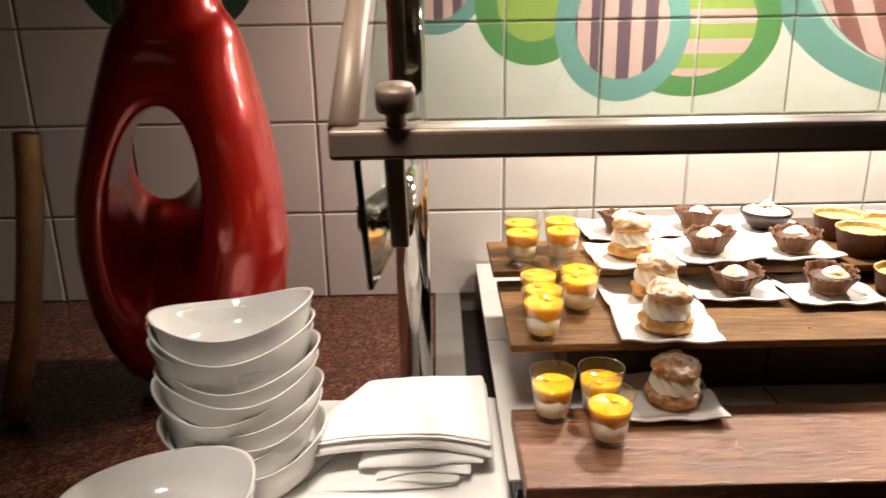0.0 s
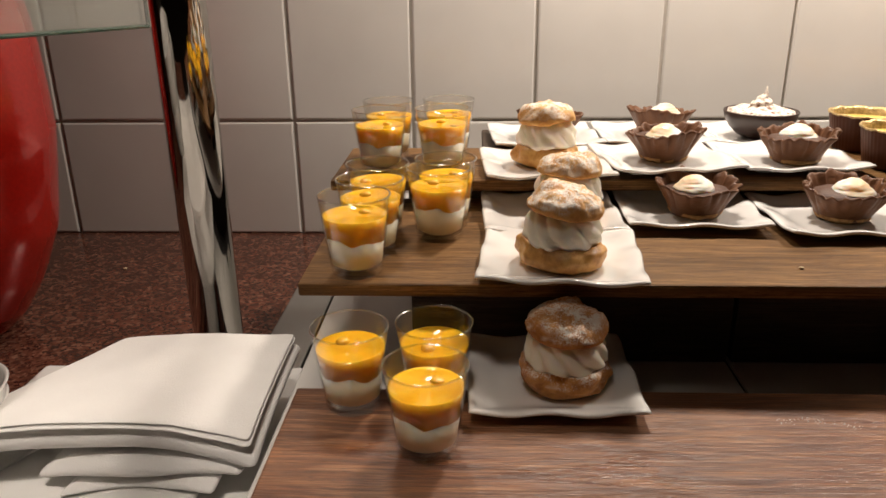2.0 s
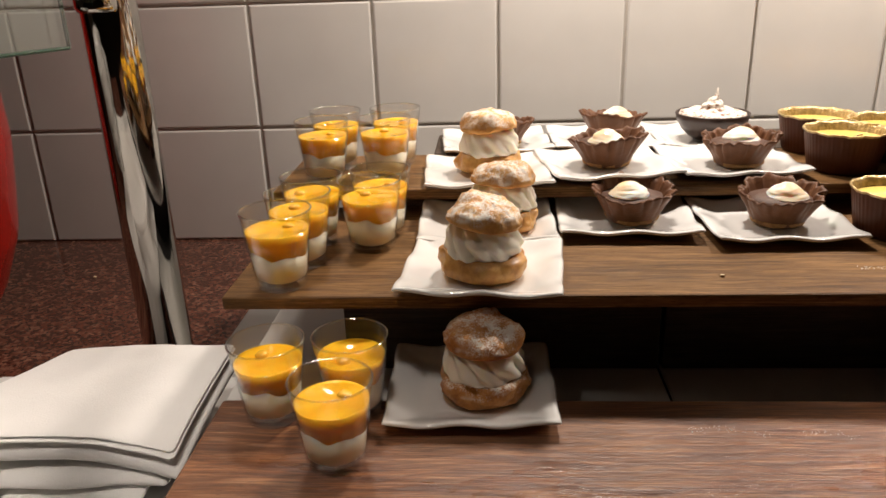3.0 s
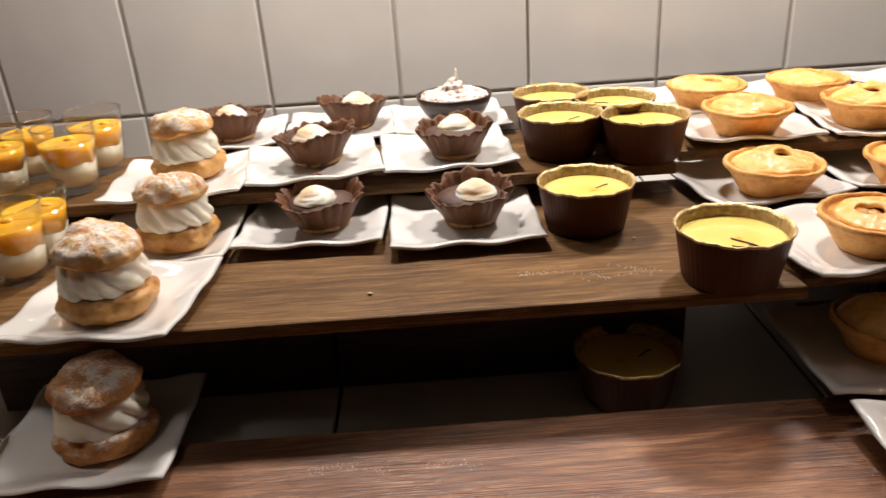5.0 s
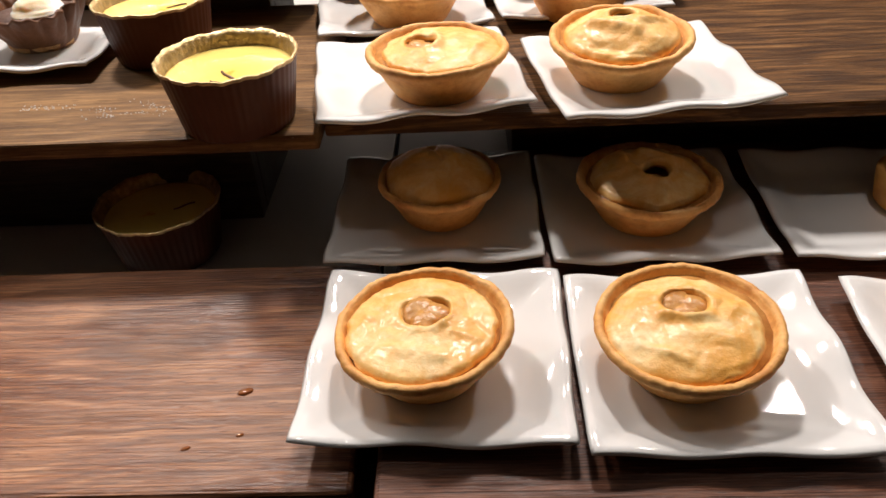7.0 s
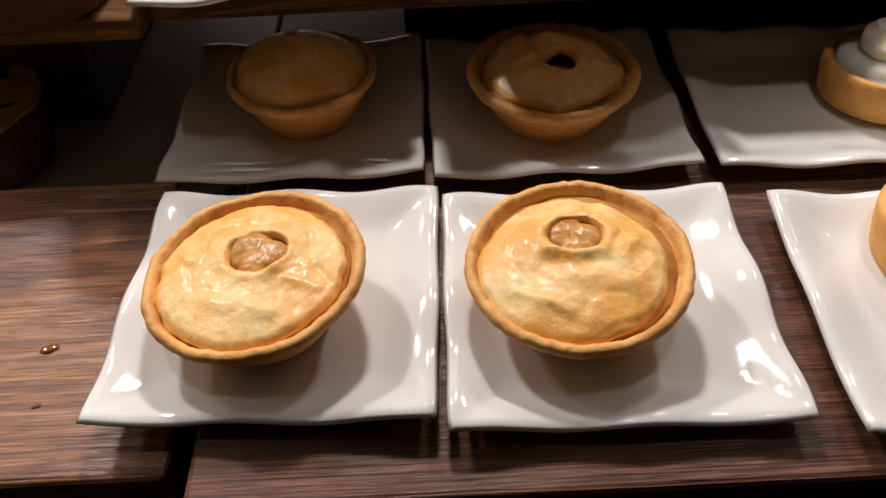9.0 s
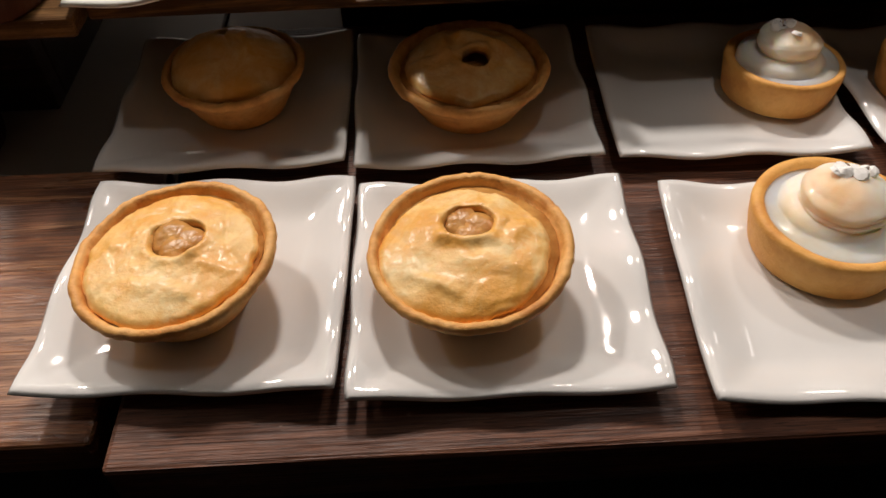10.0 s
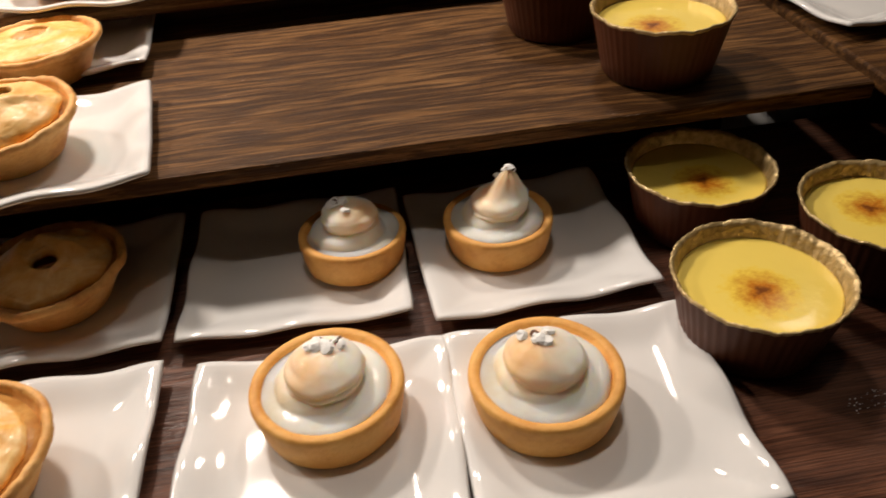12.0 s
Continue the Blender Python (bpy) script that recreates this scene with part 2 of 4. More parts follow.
def baked(name, pale, gold, brown, rough=0.5, scale=70, sugar=0.0, gloss=0.0, relief=0.5, glaze=None):
    """Baked dough: gold with browner patches, egg glaze, and a dusting of sugar on faces that look up."""
    m, k = blank(name, rough)
    tc = k.put("TexCoord").outputs["Object"]
    rnd = k.put("ObjectInfo").outputs["Random"]
    vec = k.put("VectorMath", {0: tc, 1: k.put("CombineXYZ", {0: rnd, 1: k.math("MULTIPLY", rnd, 3.0)}).outputs[0]}, operation="ADD").outputs[0]
    n1, n2 = k.noise(vec, scale, 5, 0.6), k.noise(vec, scale * 6, 3)
    col = k.ramp(n1, (0.3, brown), (0.48, gold), (0.68, pale))
    col = k.mix(k.ramp(n2, (0.35, 0.28), (0.52, 0.0)), col, brown)
    coat = gloss
    if glaze:
        # brushed egg: broad uneven patches with streaks
        n3 = k.noise(vec, scale * 0.9, 6, 0.68, 0.8)
        wash = k.ramp(n3, (0.42, 0.0), (0.60, 0.8))
        col = k.mix(wash, col, glaze)
        coat = k.math("ADD", k.math("MULTIPLY", wash, gloss), gloss * 0.35)
    if sugar:
        up = k.put("SeparateXYZ", {0: k.put("NewGeometry").outputs["Normal"]}).outputs[2]
        blot = k.math("ADD", k.math("MULTIPLY", k.noise(vec, 110.0, 3, 0.6), 0.45), k.math("MULTIPLY", k.noise(vec, 900.0, 4, 0.8), 0.55))
        dust = k.math("MULTIPLY", k.ramp(up, (0.15, 0.0), (0.7, 1.0)), k.ramp(blot, (0.55 - 0.2 * sugar, 0.0), (0.61 - 0.2 * sugar, 0.9)))
        col = k.mix(dust, col, (0.84, 0.79, 0.72))
    k.to("Base Color", col)
    tiny = k.noise(vec, scale * 16, 3, 0.65)
    broad = 0.25 if glaze else 1.0
    k.bump(k.math("ADD", k.math("ADD", k.math("MULTIPLY", n1, broad), k.math("MULTIPLY", n2, 0.5)), k.math("MULTIPLY", tiny, 0.3)), relief, 0.0015)
    if glaze:
        k.to("Coat Weight", coat)
    else:
        k.bsdf.inputs["Coat Weight"].default_value = gloss
    k.bsdf.inputs["Coat Roughness"].default_value = 0.2
    k.bsdf.inputs["Subsurface Weight"].default_value = 0.03
    k.bsdf.inputs["Subsurface Scale"].default_value = 1.0
    k.bsdf.inputs["Subsurface Radius"].default_value = (0.004, 0.002, 0.001)
    return m


CHOUX = baked("choux_pastry", (0.74, 0.44, 0.14), (0.64, 0.32, 0.08), (0.38, 0.14, 0.03), 0.5, 60, gloss=0.2, relief=0.35)
CHOUX_TOP = baked("sugared_choux", (0.70, 0.36, 0.11), (0.56, 0.24, 0.06), (0.32, 0.11, 0.025), 0.55, 90, sugar=0.36)
CRUST = baked("shortcrust", (0.88, 0.51, 0.17), (0.81, 0.41, 0.105), (0.58, 0.23, 0.045), 0.6, 75, relief=0.4)
LID = baked("glazed_pie_lid", (0.97, 0.72, 0.35), (0.94, 0.59, 0.19), (0.82, 0.40, 0.08), 0.5, 58, gloss=0.22, relief=0.34, glaze=(0.85, 0.38, 0.035))
TARTCRUST = baked("tart_crust", (0.84, 0.47, 0.13), (0.80, 0.40, 0.09), (0.66, 0.28, 0.05), 0.6, 50, relief=0.45)
CHOUX_PALE = baked("pale_sugared_choux", (0.76, 0.46, 0.17), (0.66, 0.34, 0.09), (0.48, 0.20, 0.05), 0.6, 90, sugar=0.44)
BISCUIT = baked("biscuit_crumb", (0.55, 0.34, 0.14), (0.45, 0.25, 0.09), (0.25, 0.12, 0.04), 0.8, 160)
CREAM = material("whipped_cream", (0.96, 0.90, 0.77), 0.45, second=(0.93, 0.85, 0.71), var=0.3, scale=90, bump=0.15, bump_scale=260, Subsurface_Weight=0.25, Subsurface_Scale=1.0, Subsurface_Radius=(0.007, 0.005, 0.003))
PANNA = material("panna_cotta", (0.92, 0.80, 0.60), 0.4, second=(0.86, 0.72, 0.50), var=0.25, scale=110, Subsurface_Weight=0.8, Subsurface_Scale=1.0, Subsurface_Radius=(0.016, 0.013, 0.010))


def jelly():
    """Clear-ish fruit jelly that lets light through."""
    m, k = blank("mango_jelly", 0.1)
    tc = k.put("TexCoord").outputs["Object"]
    col = k.ramp(k.noise(tc, 80.0, 4), (0.35, (1.0, 0.46, 0.015)), (0.65, (1.0, 0.54, 0.03)))
    low = k.math("ADD", k.math("MULTIPLY", k.put("SeparateXYZ", {0: tc}).outputs[2], 100.0), k.math("MULTIPLY", k.noise(tc, 120.0, 3), 0.9))
    col = k.mix(k.ramp(k.math("MULTIPLY", low, 0.2), (0.60, 0.3), (0.84, 0.0)), col, (1.0, 0.45, 0.014))
    k.to("Base Color", col)
    k.bsdf.inputs["Subsurface Weight"].default_value = 0.3
    k.bsdf.inputs["Subsurface Scale"].default_value = 1.0
    k.bsdf.inputs["Subsurface Radius"].default_value = (0.008, 0.005, 0.0016)
    k.bsdf.inputs["Coat Weight"].default_value = 0.4
    return m


MANGO = jelly()
FRUIT = material("ripe_mango", (1.0, 0.60, 0.06), 0.25, second=(0.98, 0.48, 0.03), var=0.3, scale=180)
CHOC = material("milk_chocolate", (0.095, 0.038, 0.016), 0.45, second=(0.16, 0.070, 0.032), var=0.25, scale=70, bump=0.35, bump_scale=240, Specular_IOR_Level=0.25)
DARKCHOC = material("dark_chocolate", (0.030, 0.016, 0.012), 0.32, second=(0.045, 0.024, 0.018), var=0.25, scale=40)
MOUSSE = material("chocolate_mousse", (0.10, 0.045, 0.025), 0.6, second=(0.07, 0.03, 0.018), var=0.25, scale=150, bump=0.4)
PAPER = material("brown_foil_outside", (0.078, 0.025, 0.011), 0.46, 0.0, second=(0.112, 0.038, 0.018), var=0.3, scale=60, Specular_IOR_Level=0.2)
FOIL = material("gold_stained_foil_inside", (0.74, 0.55, 0.27), 0.36, 0.5, second=(0.42, 0.29, 0.12), var=0.2, scale=240, bump=0.5, bump_scale=420)
APPLE = material("apple_filling", (0.44, 0.18, 0.035), 0.3, second=(0.68, 0.36, 0.10), var=0.2, scale=150, bump=0.3, bump_scale=320)
REDGLAZE = material("metallic_red_glaze", (0.44, 0.010, 0.005), 0.24, 0.35, second=(0.33, 0.008, 0.004), var=0.3, scale=300, Coat_Weight=0.7, Coat_Roughness=0.06, bump=0.08, bump_scale=120)


def meringue(name, cover, gain):
    """White meringue with toasted patches; cover sets how much is toasted."""
    m, k = blank(name, 0.5)
    tc = k.put("TexCoord").outputs["Object"]
    sep = k.put("SeparateXYZ", {0: tc})
    n = k.noise(tc, 55.0, 3)
    side = k.math("ADD", k.math("MULTIPLY", k.math("SUBTRACT", sep.outputs[2], k.math("MULTIPLY", sep.outputs[0], 0.7)), gain), k.math("MULTIPLY", n, 0.5))
    f = k.ramp(side, (0.50 - cover, 0.0), (0.86 - cover * 0.6, 0.95))
    col = k.mix(f, (0.97, 0.89, 0.77), (0.82, 0.46, 0.14))
    dark = k.ramp(k.noise(tc, 170.0, 4), (0.66, 0.0), (0.74, 0.8))
    top = k.ramp(k.math("MULTIPLY", sep.outputs[2], 20.0), (0.62, 0.0), (0.86, 1.0))
    col = k.mix(k.math("MULTIPLY", dark, top), col, (0.22, 0.09, 0.03))
    k.to("Base Color", col)
    k.bump(k.noise(tc, 320.0, 3), 0.15, 0.001)
    k.bsdf.inputs["Subsurface Weight"].default_value = 0.7
    k.bsdf.inputs["Subsurface Scale"].default_value = 1.0
    k.bsdf.inputs["Subsurface Radius"].default_value = (0.008, 0.006, 0.004)
    k.bsdf.inputs["Coat Weight"].default_value = 0.25
    return m


MERINGUE = meringue("toasted_meringue", 0.0, 24.0)
DOLLOP = meringue("lightly_toasted_cream", 0.04, 30.0)


def custard(name, burnt):
    m, k = blank(name, 0.16)
    tc = k.put("TexCoord").outputs["Object"]
    rnd = k.put("ObjectInfo").outputs["Random"]
    shift = k.put("CombineXYZ", {0: k.math("MULTIPLY", k.math("SUBTRACT", rnd, 0.5), 0.02), 1: 0.004}).outputs[0]
    v = k.put("VectorMath", {0: tc, 1: shift}, operation="ADD").outputs[0]
    sep = k.put("SeparateXYZ", {0: v})
    d = k.math("SQRT", k.math("ADD", k.math("MULTIPLY", sep.outputs[0], sep.outputs[0]), k.math("MULTIPLY", sep.outputs[1], sep.outputs[1])))
    d = k.math("ADD", d, k.math("MULTIPLY", k.math("SUBTRACT", k.noise(v, 160.0, 5, 0.7), 0.5), 0.022))
    col = k.ramp(k.math("MULTIPLY", d, 60.0), (0.05, (0.22, 0.06, 0.008) if burnt > 0.5 else (0.86, 0.46, 0.05)), (0.25 * burnt + 0.02, (0.62, 0.22, 0.015) if burnt > 0.5 else (0.92, 0.55, 0.07)), (0.75 * burnt + 0.04, (0.98, 0.70, 0.09) if burnt > 0.5 else (0.98, 0.71, 0.15)), (1.0, (0.99, 0.75, 0.15) if burnt > 0.5 else (0.98, 0.75, 0.20)))
    k.to("Base Color", col)
    k.bsdf.inputs["Coat Weight"].default_value = 0.5
    k.bump(k.noise(v, 130.0, 3), 0.2, 0.001)
    return m


CUSTARD = custard("pale_custard", 0.25)
BRULEE = custard("burnt_custard", 1.0)


def cocoa():
    m, k = blank("cocoa_dusted_cream", 0.6)
    tc = k.put("TexCoord").outputs["Object"]
    f = k.ramp(k.noise(tc, 210.0, 6, 0.7), (0.47, 0.0), (0.60, 1.0))
    k.to("Base Color", k.mix(f, (0.86, 0.80, 0.71), (0.20, 0.085, 0.04)))
    return m


COCOA = cocoa()
BURNT = material("burnt_sugar", (0.16, 0.060, 0.020), 0.35, second=(0.08, 0.028, 0.010), var=0.3, scale=300)
FLAKE = material("sugar_flakes", (0.95, 0.94, 0.91), 0.8, second=(0.90, 0.88, 0.84), var=0.3, scale=300)


# ---------------------------------------------------------------- mesh helpers
def part(name, bm, mat, parent=None, label="", smooth=True):
    """Links a bmesh as one mesh object, under a thing or part if one is given."""
    me = bpy.data.meshes.new(name)
    bmesh.ops.recalc_face_normals(bm, faces=bm.faces)
    bm.to_mesh(me)
    bm.free()
    me.materials.append(mat)
    if smooth:
        me.polygons.foreach_set("use_smooth", [True] * len(me.polygons))
    ob = new(name, me)
    if parent:
        ob.parent = parent
    if label:
        ob["label"] = label
    return ob


def thing(name, label, category, group="", kind=""):
    return tagged(new(name), label, category, group, kind)


def block(x0, x1, y0, y1, z0, z1, bevel=0.0, seg=2):
    bm = bmesh.new()
    bmesh.ops.create_cube(bm, size=1)
    bmesh.ops.scale(bm, vec=(x1 - x0, y1 - y0, z1 - z0), verts=bm.verts)
    bmesh.ops.translate(bm, vec=((x0 + x1) / 2, (y0 + y1) / 2, (z0 + z1) / 2), verts=bm.verts)
    if bevel:
        bmesh.ops.bevel(bm, geom=bm.edges[:], offset=bevel, segments=seg, affect="EDGES", profile=0.5)
    return bm


def lathe(profile, n=48, fn=None, close=True):
    """Turns a profile of (r, z) round z. fn(x, y, z, a, i) may move a point."""
    bm = bmesh.new()
    rings = []
    for i, (r, z) in enumerate(profile):
        if r < 1e-6:
            p = (0, 0, z)
            rings.append([bm.verts.new(fn(*p, 0, i) if fn else p)])
            continue
        ring = []
        for j in range(n):
            a = 2 * math.pi * j / n
            p = (r * math.cos(a), r * math.sin(a), z)
            ring.append(bm.verts.new(fn(*p, a, i) if fn else p))
        rings.append(ring)
    for a, b in zip(rings, rings[1:]):
        for j in range(n):
            k = (j + 1) % n
            if len(a) == 1 and len(b) == 1:
                continue
            if len(a) == 1:
                bm.faces.new((a[0], b[j], b[k]))
            elif len(b) == 1:
                bm.faces.new((a[j], b[0], a[k]))
            else:
                bm.faces.new((a[j], b[j], b[k], a[k]))
    return bm


def lumpy(amount, scale, seed, flat=0.0):
    """A mover for lathe(): pushes points about by noise."""
    def fn(x, y, z, a, i):
        p = Vector((x, y, z))
        d = noise.noise(p * scale + Vector((seed, seed * 2.3, seed * 0.7))) * amount
        d += noise.noise(p * scale * 2.7 + Vector((seed * 5, seed, 3))) * amount * 0.4
        out = Vector((x, y, z * 0.6 + 1e-6)).normalized()
        return p + out * d * (0.0 if z < flat else 1.0)
    return fn


def tube(points, radius, n=14, caps=True):
    """A round bar along points."""
    bm = bmesh.new()
    pts = [Vector(p) for p in points]
    rings = []
    for i, p in enumerate(pts):
        d = (pts[min(i + 1, len(pts) - 1)] - pts[max(i - 1, 0)]).normalized()
        side = d.cross(Vector((0, 0, 1)) if abs(d.z) < 0.9 else Vector((1, 0, 0))).normalized()
        up = side.cross(d)
        rings.append([bm.verts.new(p + radius * (math.cos(a) * side + math.sin(a) * up)) for a in (2 * math.pi * j / n for j in range(n))])
    for a, b in zip(rings, rings[1:]):
        for j in range(n):
            bm.faces.new((a[j], a[(j + 1) % n], b[(j + 1) % n], b[j]))
    if caps:
        bm.faces.new(rings[0][::-1])
        bm.faces.new(rings[-1])
    return bm


def swirl_mesh(radius, height, turns, ridge, z0=0.0, seed=0.0, peak=0.0, power=0.75, n=64, rows=34, bend=0.0, ball=0.0):
    """A piped heap: a spiral rope that climbs to a tip."""
    bm = bmesh.new()
    rings = []
    for i in range(rows + 1):
        v = i / rows
        ring = []
        for j in range(n):
            a = 2 * math.pi * j / n
            wave = abs(math.sin(math.pi * (turns * v - a / (2 * math.pi))))
            r = radius * (1 - v) ** power + ridge * wave * (1 - v) ** 0.4
            if ball:
                neck = ball * 0.90
                if v < 0.34:
                    low = radius - (radius - neck) * (v / 0.34) ** 1.1
                elif v < 0.60:
                    low = neck + (ball - neck) * math.sin((v - 0.34) / 0.26 * math.pi / 2)
                else:
                    low = ball * math.sqrt(max(0.0, 1 - ((v - 0.60) / 0.40) ** 2.2))
                r = low + ridge * wave * (1 - v) ** 1.3
            z = z0 + height * v + ridge * (0.75 if ball else 0.35) * wave * (1 - v)
            z += peak * max(0.0, (v - 0.8) / 0.2) ** (4 if peak > 0.005 else 1.6)
            if v > 0.999:
                r = 0.0006
            d = 0.0008 * noise.noise(Vector((math.cos(a) * 2 + seed, math.sin(a) * 2, v * 6)))
            x, y = (r + d) * math.cos(a), (r + d) * math.sin(a)
            ring.append(bm.verts.new((x + bend * v * v * v, y, z)))
        rings.append(ring)
    for a, b in zip(rings, rings[1:]):
        for j in range(n):
            bm.faces.new((a[j], a[(j + 1) % n], b[(j + 1) % n], b[j]))
    bm.faces.new(rings[0][::-1])
    bm.faces.new(rings[-1])
    return bm


# ---------------------------------------------------------------- setting
def box_part(name, dims, mat, parent=None, label="", bevel=0.0, kind="", category=""):
    ob = part(name, block(*dims, bevel), mat, parent, label, smooth=False)
    if kind or category:
        tagged(ob, label, category, "", kind)
    return ob


floor = box_part("floor", (-3, 4, -4.5, 0.25, -0.1, 0.0), FLOORM, None, "dark tiled restaurant floor", kind="structure", category="floor")
ceiling = box_part("ceiling", (-3, 4, -4.5, 0.25, 2.7, 2.8), PLASTER, None, "plain dim restaurant ceiling", kind="structure", category="ceiling")
wall_south = box_part("wall_south", (-3, 4, -4.6, -4.5, 0, 2.7), PLASTER, None, "plain warm room wall", kind="structure", category="wall")
wall_west = box_part("wall_west", (-3.1, -3, -4.5, 0.25, 0, 2.7), PLASTER, None, "plain warm room wall", kind="structure", category="wall")
wall_east = box_part("wall_east", (4, 4.1, -4.5, 0.25, 0, 2.7), PLASTER, None, "plain warm room wall", kind="structure", category="wall")
wall_north = box_part("wall_north", (-3, 4, 0.004, 0.25, 0, 2.7), GROUT, None, "white square tiled wall with a painted ring mural", kind="structure", category="wall")

# counter body, stone top, steel strip
counter = thing("counter", "buffet counter with dark front and polished red-brown granite top", "counter", kind="structure")
box_part("front_panel", (-1.6, 2.3, -0.62, -0.60, 0.0, 0.868), BLACK, counter)
box_part("granite_top", (-1.6, -0.118, -0.80, 0.003, 0.868, 0.899), GRANITE, counter, "polished red-brown speckled granite slab", 0.003)
box_part("steel_strip", (-0.1175, -0.074, -0.60, 0.003, 0.868, 0.902), STEEL, counter, "grey steel edge strip", 0.002)
box_part("carcass", (-1.6, 2.3, -0.60, 0.0, 0.0, 0.868), BLACK, counter)

platform = thing("platform", "raised pale tiled platform under the display boards", "platform", kind="structure")
box_part("core", (-0.040, 2.0, -0.62, 0.002, 0.868, 0.9525), BLACK, platform)
box_part("front_panel", (-0.040, 2.0, -0.635, -0.6225, 0.868, 0.954), BLACK, platform)


# ---------------------------------------------------------------- display boards and risers
def stand(label, x0, x1, y0, y1, top, thick, panels, py, wood_mat=None):
    """A display step: a wood-grain board on dark upright panels."""
    st = thing("display_stand", label, "display stand", "display stands")
    part("shelf_board", block(x0, x1, y0, y1, top - thick, top, 0.0016), wood_mat or BOARD, st, "walnut-grain laminate board", smooth=False)
    for a, b in panels:
        part("riser_panel", block(a, b, py, py + 0.012, 0.9575, top - thick - 0.0005, 0.001), RISER, st, "dark riser panel", smooth=False)
    part("back_panel", block(panels[0][0], panels[-1][1], y1 - 0.03, y1 - 0.018, 0.9575, top - thick - 0.0005, 0.001), RISER, st, "dark back panel", smooth=False)
    for sx in (panels[0][0], panels[-1][1] - 0.012):
        part("side_panel", block(sx, sx + 0.012, py + 0.0125, y1 - 0.0305, 0.9575, top - thick - 0.0005, 0.001), RISER, st, "dark side panel", smooth=False)
    return st


def flat_board(label, x0, x1, y0, y1, z0, z1, mat=None, name="serving_board"):
    ob = part(name, block(x0, x1, y0, y1, z0, z1, 0.002), mat or LOWBOARD, None, smooth=False)
    return tagged(ob, label, "serving board", "serving boards")


B1, B1R, B2, B3 = 0.976, 0.982, 1.040, 1.064
flat_board("worn walnut-grain serving board lying on the pale platform", -0.036, 0.575, -0.664, -0.527, 0.9570, B1)
flat_board("dark walnut-grain serving board carrying pies and tarts", 0.584, 1.42, -0.678, -0.425, 0.9570, B1R, DARKBOARD)
stand("walnut-grain middle display step on dark risers, holding puffs and tarts", -0.035, 0.5492, -0.508, -0.3135, B2, 0.009, ((0.033, 0.2605), (0.2635, 0.497)), -0.455)
stand("walnut-grain middle display step on dark risers, holding apple pies", 0.550, 1.121, -0.495, -0.2915, B2, 0.009, ((0.648, 0.880), (0.883, 1.085)), -0.420, wood_mat=RIBBED)
stand("walnut-grain upper display step on dark risers, holding dessert glasses", -0.042, 0.522, -0.345, -0.221, B3, 0.009, ((0.02, 0.26), (0.263, 0.488)), -0.312)
stand("walnut-grain upper display step on dark risers, holding pies", 0.532, 1.25, -0.318, -0.178, B3, 0.009, ((0.646, 0.88), (0.883, 1.20)), -0.290)
ledge = flat_board("dark narrow ledge behind the upper display step", 0.085, 0.522, -0.2195, -0.130, B3 - 0.009, B3, RISER, "back_ledge")
ledge2 = flat_board("dark narrow ledge behind the upper display step", 0.532, 0.80, -0.1765, -0.110, B3 - 0.009, B3, RISER, "back_ledge")
for lx in (0.12, 0.30, 0.44, 0.68, 0.78):
    own = ledge if lx < 0.53 else ledge2
    part("ledge_leg", block(lx - 0.006, lx + 0.006, -0.160, -0.148, 0.9575, B3 - 0.0095), RISER, own, smooth=False)


# ---------------------------------------------------------------- plates
def plate_mesh(seed, h=0.0532, n=26):
    bm = bmesh.new()
    top, low = {}, {}

    def shape(u, v):
        e = max(abs(u), abs(v))
        rise = max(0.0, (e - 0.60) / 0.40)
        rise = rise * rise * (3 - 2 * rise)
        s = u if abs(v) >= abs(u) else v
        wave = 0.55 + 0.45 * math.cos(2.2 * math.pi * (s + 0.06))
        corner = (abs(u) * abs(v)) ** 4
        z = 0.0032 + rise * (0.0044 + 0.0024 * wave) + corner * 0.0008
        x = h * u * (1 + 0.006 * math.cos(2 * math.pi * v + 0.5) * abs(u) ** 3 - 0.014 * (abs(u * v) ** 9))
        y = 0.957 * h * v * (1 + 0.006 * math.cos(2 * math.pi * u - 0.4) * abs(v) ** 3 - 0.014 * (abs(u * v) ** 9))
        z += 0.0006 * noise.noise(Vector((u * 2 + seed, v * 2, seed)))
        return Vector((x, y, z))

    grid = [math.sin(math.pi / 2 * (-1 + 2 * i / n)) * 0.35 + (-1 + 2 * i / n) * 0.65 for i in range(n + 1)]
    for i, u in enumerate(grid):
        for j, v in enumerate(grid):
            p = shape(u, v)
            k = 0.975
            top[i, j] = bm.verts.new((p.x * k, p.y * k, p.z))
            e = max(abs(u), abs(v))
            down = 0.0026 + 0.0004 * (1 - e)
            low[i, j] = bm.verts.new((p.x * k, p.y * k, max(p.z - down, 0.0004)))
    for i in range(n):
        for j in range(n):
            bm.faces.new((top[i, j], top[i + 1, j], top[i + 1, j + 1], top[i, j + 1]))
            bm.faces.new((low[i, j], low[i, j + 1], low[i + 1, j + 1], low[i + 1, j]))
    loop = [(i, 0) for i in range(n)] + [(n, j) for j in range(n)] + [(n - i, n) for i in range(n)] + [(0, n - j) for j in range(n)]
    mid = {}
    for i, j in loop:
        a, b = top[i, j].co, low[i, j].co
        c = (a + b) / 2
        mid[i, j] = bm.verts.new((c.x / 0.975, c.y / 0.975, c.z))
    for a, b in zip(loop, loop[1:] + loop[:1]):
        bm.faces.new((top[a], mid[a], mid[b], top[b]))
        bm.faces.new((mid[a], low[a], low[b], mid[b]))
    return bm


CACHE = {}


